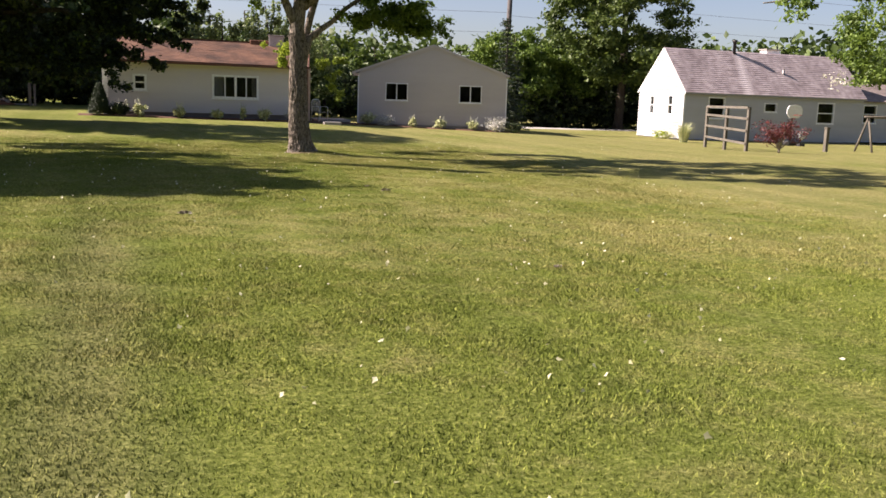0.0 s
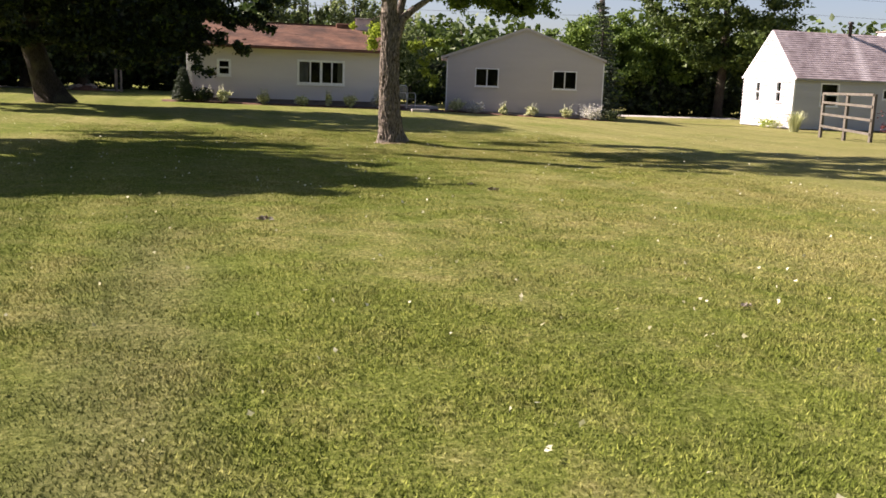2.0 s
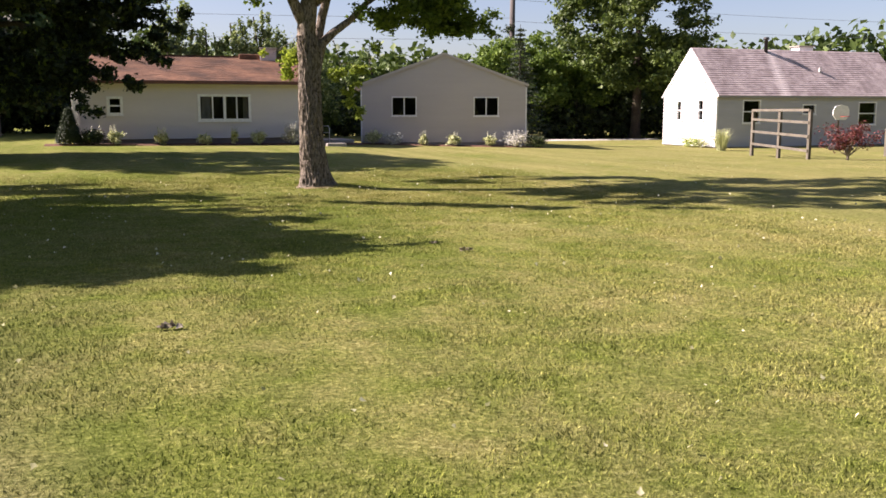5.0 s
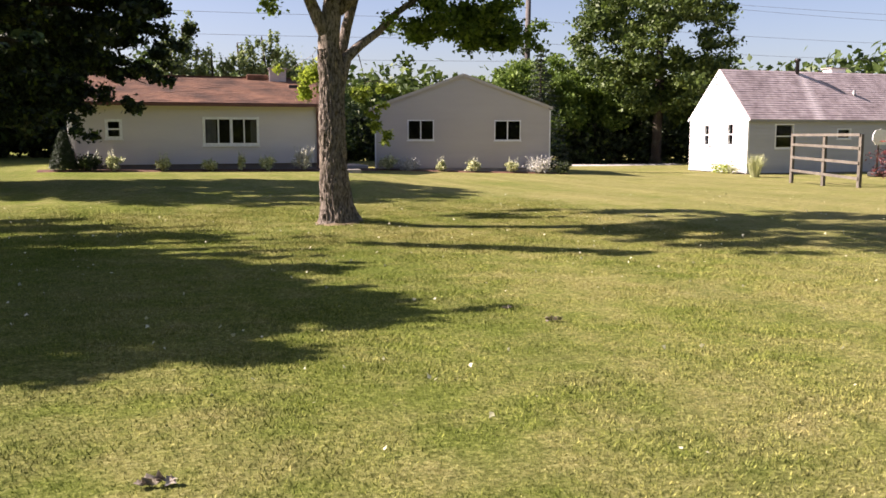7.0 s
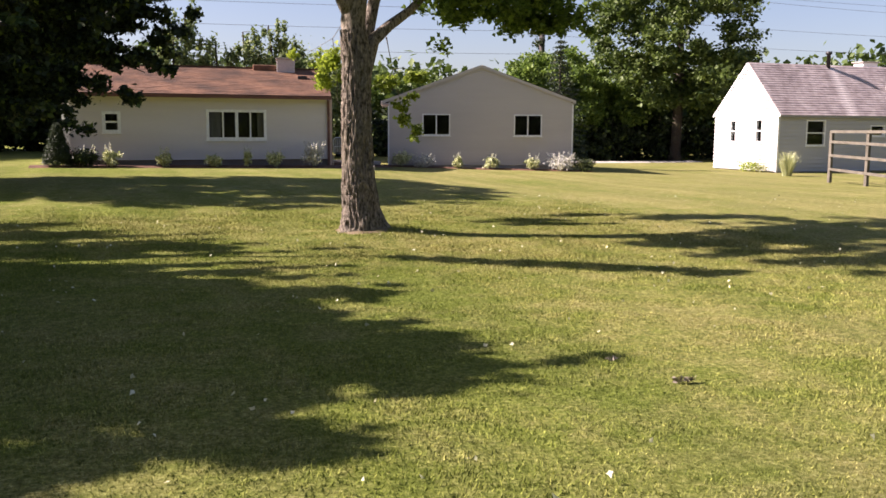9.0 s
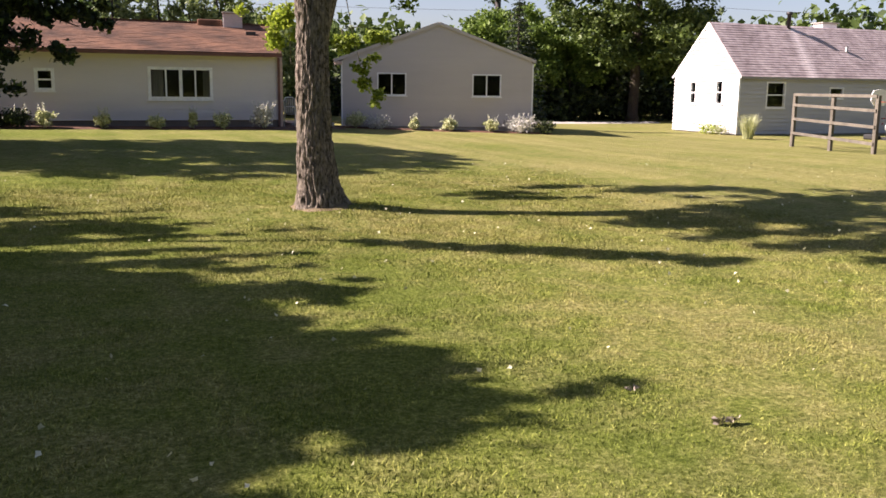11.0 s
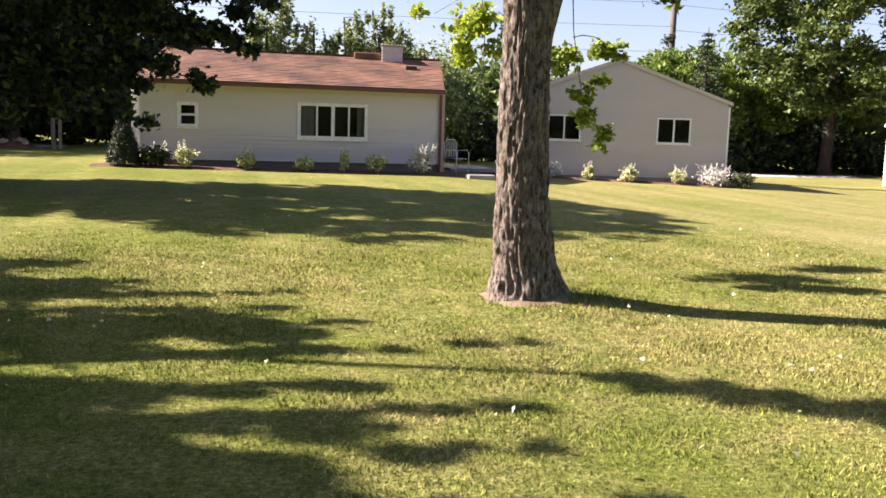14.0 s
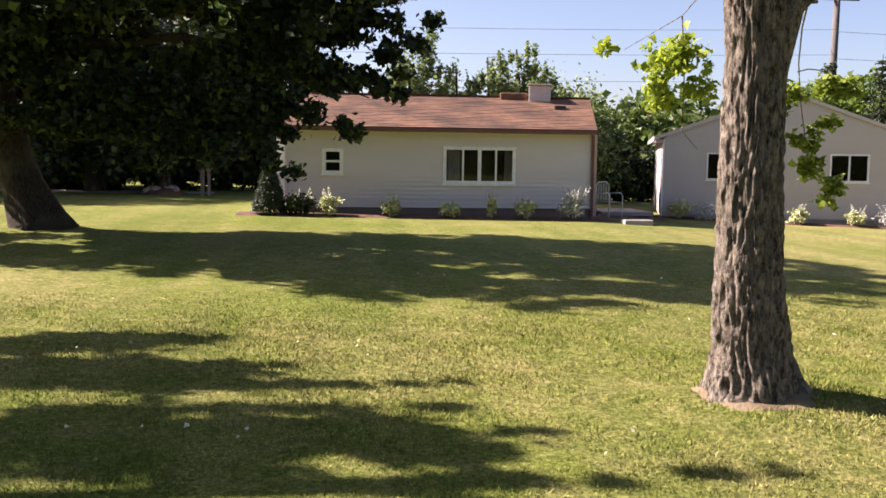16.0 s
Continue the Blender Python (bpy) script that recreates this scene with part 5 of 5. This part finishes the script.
def stones(x, y, n, seed):
    z = gzf(x, y)
    t = empty("stone_heap", x, y, z, "heap of rough stones and earth round a tree's foot", "stones")
    rnd = random.Random(seed)
    for k in range(n):
        bm = bmesh.new()
        bmesh.ops.create_icosphere(bm, subdivisions=1, radius=0.16)
        sx, sy, sz = rnd.uniform(0.7, 1.5), rnd.uniform(0.7, 1.3), rnd.uniform(0.5, 0.9)
        ox, oy = rnd.gauss(0, 0.32), rnd.gauss(0, 0.2)
        for v in bm.verts:
            v.co = Vector((v.co.x * sx, v.co.y * sy, v.co.z * sz)) * rnd.uniform(0.88, 1.1) + Vector((ox, oy, 0.09 + max(0, 0.22 - 0.3 * math.hypot(ox, oy))))
        part("stone", bm, M_STONE, t)
    bm = bmesh.new()
    tube(bm, [(0, 0, -0.05), (0, 0, 0.12), (0, 0, 0.26)], [0.95, 0.55, 0.12], 16, 0.2)
    smooth(part("earth", bm, M_MULCH, t))


stones(-9.6, 28.6, 14, 4)
# short pale posts in place of a tree trunk's sunlit lower part
for x, y, h in ((-8.0, 27.6, 1.08),):
    p = empty("gate_post", x, y, gzf(x, y), "pair of short pale posts standing for a trunk's sunlit foot", "post")
    beam(p, "post", (-0.1, 0, -0.1), (-0.1, 0, h), 0.13, 0.13, M_WOOD_OLD)
    beam(p, "post", (0.12, 0.02, -0.1), (0.12, 0.02, h - 0.05), 0.1, 0.12, M_WOOD_OLD)
p = empty("fence_post", 24.9, 11.2, gzf(24.9, 11.2), "stout weathered post with a cap", "post")
beam(p, "post", (0, 0, -0.1), (0, 0, 1.0), 0.15, 0.15, M_WOOD_OLD)
beam(p, "cap", (0, 0, 1.002), (0, 0, 1.06), 0.19, 0.19, M_WOOD_OLD)


def swing():
    x, y = 27.4, 11.6
    t = empty("swing_frame", x, y, gzf(x, y), "weathered timber A-frame swing", "swing")
    for sx in (0.0, 2.2):
        for dy in (-0.55, 0.55):
            tube_part(t, "leg", [(sx, dy, -0.1), (sx + 0.12, 0.0, 1.55)], [0.05, 0.045], M_WOOD_OLD)
    tube_part(t, "crossbar", [(-0.1, 0, 1.57), (2.5, 0, 1.57)], [0.05, 0.05], M_WOOD_OLD)


swing()


# ---- earth and litter on the lawn ----
def foot_ring():
    rng = np.random.default_rng(17)
    bm = bmesh.new()
    n = 40
    rings = [[], [], []]
    for k in range(n):
        a = 6.283 * k / n
        jit = 1 + 0.3 * noise.noise(Vector((math.cos(a) * 2, math.sin(a) * 2, 3)))
        for j, (r, lift) in enumerate(((0.22, 0.035), (0.36, 0.008), (0.46, -0.03))):
            px, py = -0.28 + math.cos(a) * r * jit, 0.2 + math.sin(a) * r * jit
            rings[j].append(bm.verts.new((px, py, gzf(px, py) + lift)))
    for r0, r1 in zip(rings, rings[1:]):
        for k in range(n):
            bm.faces.new((r0[k], r0[(k + 1) % n], r1[(k + 1) % n], r1[k]))
    bmesh.ops.recalc_face_normals(bm, faces=bm.faces)
    tagged(smooth(part("bare_soil", bm, M_DIRT)), "ring of bare reddish soil at the tree's foot", "soil", kind="structure")


foot_ring()


def litter():
    rng = np.random.default_rng(23)
    n = 950
    x = rng.uniform(-9, 11, n)
    y = rng.uniform(-20, 6, n)
    x = np.where((y < -12) & (x > 4), x - 8, x)
    c = np.stack([x, y, gz(x, y) + 0.045], 1)
    co, f = leaf_cloud(c, np.full(n, 0.01), np.ones(n, int), 0.031, rng, 0.5, near=True)
    ob = np_part("fallen_leaves", co, f, M_PETAL)
    tagged(ob, "pale fallen leaves and clover scattered on the grass", "leaves")


litter()


def dead_clump(x, y, seed, label, scale=1.0):
    z = gzf(x, y)
    rng = np.random.default_rng(seed)
    c = np.array([[0, 0, 0.03], [0.05, 0.01, 0.03], [-0.03, 0.02, 0.03], [0.09, 0.0, 0.03]]) * np.array([scale, scale, 1.0])
    co, f = leaf_cloud(c, np.full(4, 0.022 * scale), np.full(4, 5), 0.05 * scale, rng, 0.6, near=True)
    co[:, 2] = np.maximum(co[:, 2], 0.006)
    ob = np_part("dead_leaf_clump", co, f, M_DEAD, kind="")
    ob.location = (x, y, z)
    tagged(ob, label, "leaves")


dead_clump(-3.62, -9.9, 1, "clump of dark curled dead leaves on the lawn")
dead_clump(-0.72, -13.7, 2, "small dark dead leaf on the lawn", 0.45)
dead_clump(-0.64, -6.94, 3, "torn brown and white scrap on the lawn", 0.5)
dead_clump(-0.50, -7.49, 4, "crumpled pale brown leaf on the lawn", 0.8)


def garden_dish(x, y):
    """A round white plate on a short dark stand."""
    t = empty("garden_stand", x, y, gzf(x, y), "small round white plate on a short dark stand", "garden ornament")
    bm = bmesh.new()
    rings = []
    for r, d in ((0.0, 0.03), (0.12, 0.025), (0.19, 0.0), (0.21, -0.02), (0.19, -0.035), (0.0, -0.01)):
        rings.append([bm.verts.new((math.cos(2 * math.pi * k / 20) * r, d, 0.52 + math.sin(2 * math.pi * k / 20) * r)) for k in range(20)] if r else [bm.verts.new((0, d, 0.52))])
    for r0, r1 in zip(rings, rings[1:]):
        for k in range(20):
            q = [r0[k % len(r0)], r0[(k + 1) % len(r0)], r1[(k + 1) % len(r1)], r1[k % len(r1)]]
            bm.faces.new(list(dict.fromkeys(q)))
    bmesh.ops.recalc_face_normals(bm, faces=bm.faces)
    smooth(part("plate", bm, M_WHITE, t, "round white plate"))
    tube_part(t, "leg", [(0, 0.05, -0.05), (0, 0.05, 0.5)], [0.03, 0.025], M_DARKMETAL, "dark leg")
    prism_part(t, "foot", ((-0.16, -0.1, 0.0), (0.16, 0.2, 0.12)), M_RUBBER, "black foot")


garden_dish(27.75, 16.0)


# ---- grass blades ----
def blades():
    rng = np.random.default_rng(31)
    parts = []
    for dens, (ya, yb), (xa, xb), hh, ww in ((4400, (-19.6, -12.0), (-7.5, 3.2), 0.020, 0.0075), (2900, (-16.5, -0.5), (-7.8, 5.5), 0.021, 0.0078), (2500, (-4.0, 5.0), (-7.5, 5.5), 0.026, 0.0082)):
        n = int(dens * (yb - ya) * (xb - xa))
        x, y = rng.uniform(xa, xb, n), rng.uniform(ya, yb, n)
        edge = np.minimum(np.minimum(x - xa, xb - x) / 1.8, np.minimum(y - ya, yb - y) / 2.5)
        keep = (np.hypot(x + 0.25, y - 0.2) > 0.31) & (edge > rng.uniform(0, 1, n))
        x, y = x[keep], y[keep]
        n = len(x)
        tuft = 0.6 + 0.8 * (np.sin(x * 3.1 + np.sin(y * 2.3) * 2) * np.sin(y * 3.7 + x) * 0.5 + 0.5)
        a = rng.uniform(0, 6.28, n)
        h = hh * rng.uniform(0.5, 1.25, n) * tuft
        lean = rng.uniform(0.2, 1.1, n) * h
        b = rng.uniform(0, 6.28, n)
        z = gz(x, y) - 0.004
        sx, sy = np.cos(a) * ww / 2, np.sin(a) * ww / 2
        v = np.stack([np.stack([x - sx, y - sy, z], 1), np.stack([x + sx, y + sy, z], 1), np.stack([x + np.cos(b) * lean, y + np.sin(b) * lean, z + h], 1)], 1)
        parts.append(v.reshape(-1, 3))
    co = np.concatenate(parts)
    f = np.arange(len(co)).reshape(-1, 3)
    tagged(np_part("grass", co, f, M_BLADE), "short mown grass blades, green and straw", "grass")


blades()
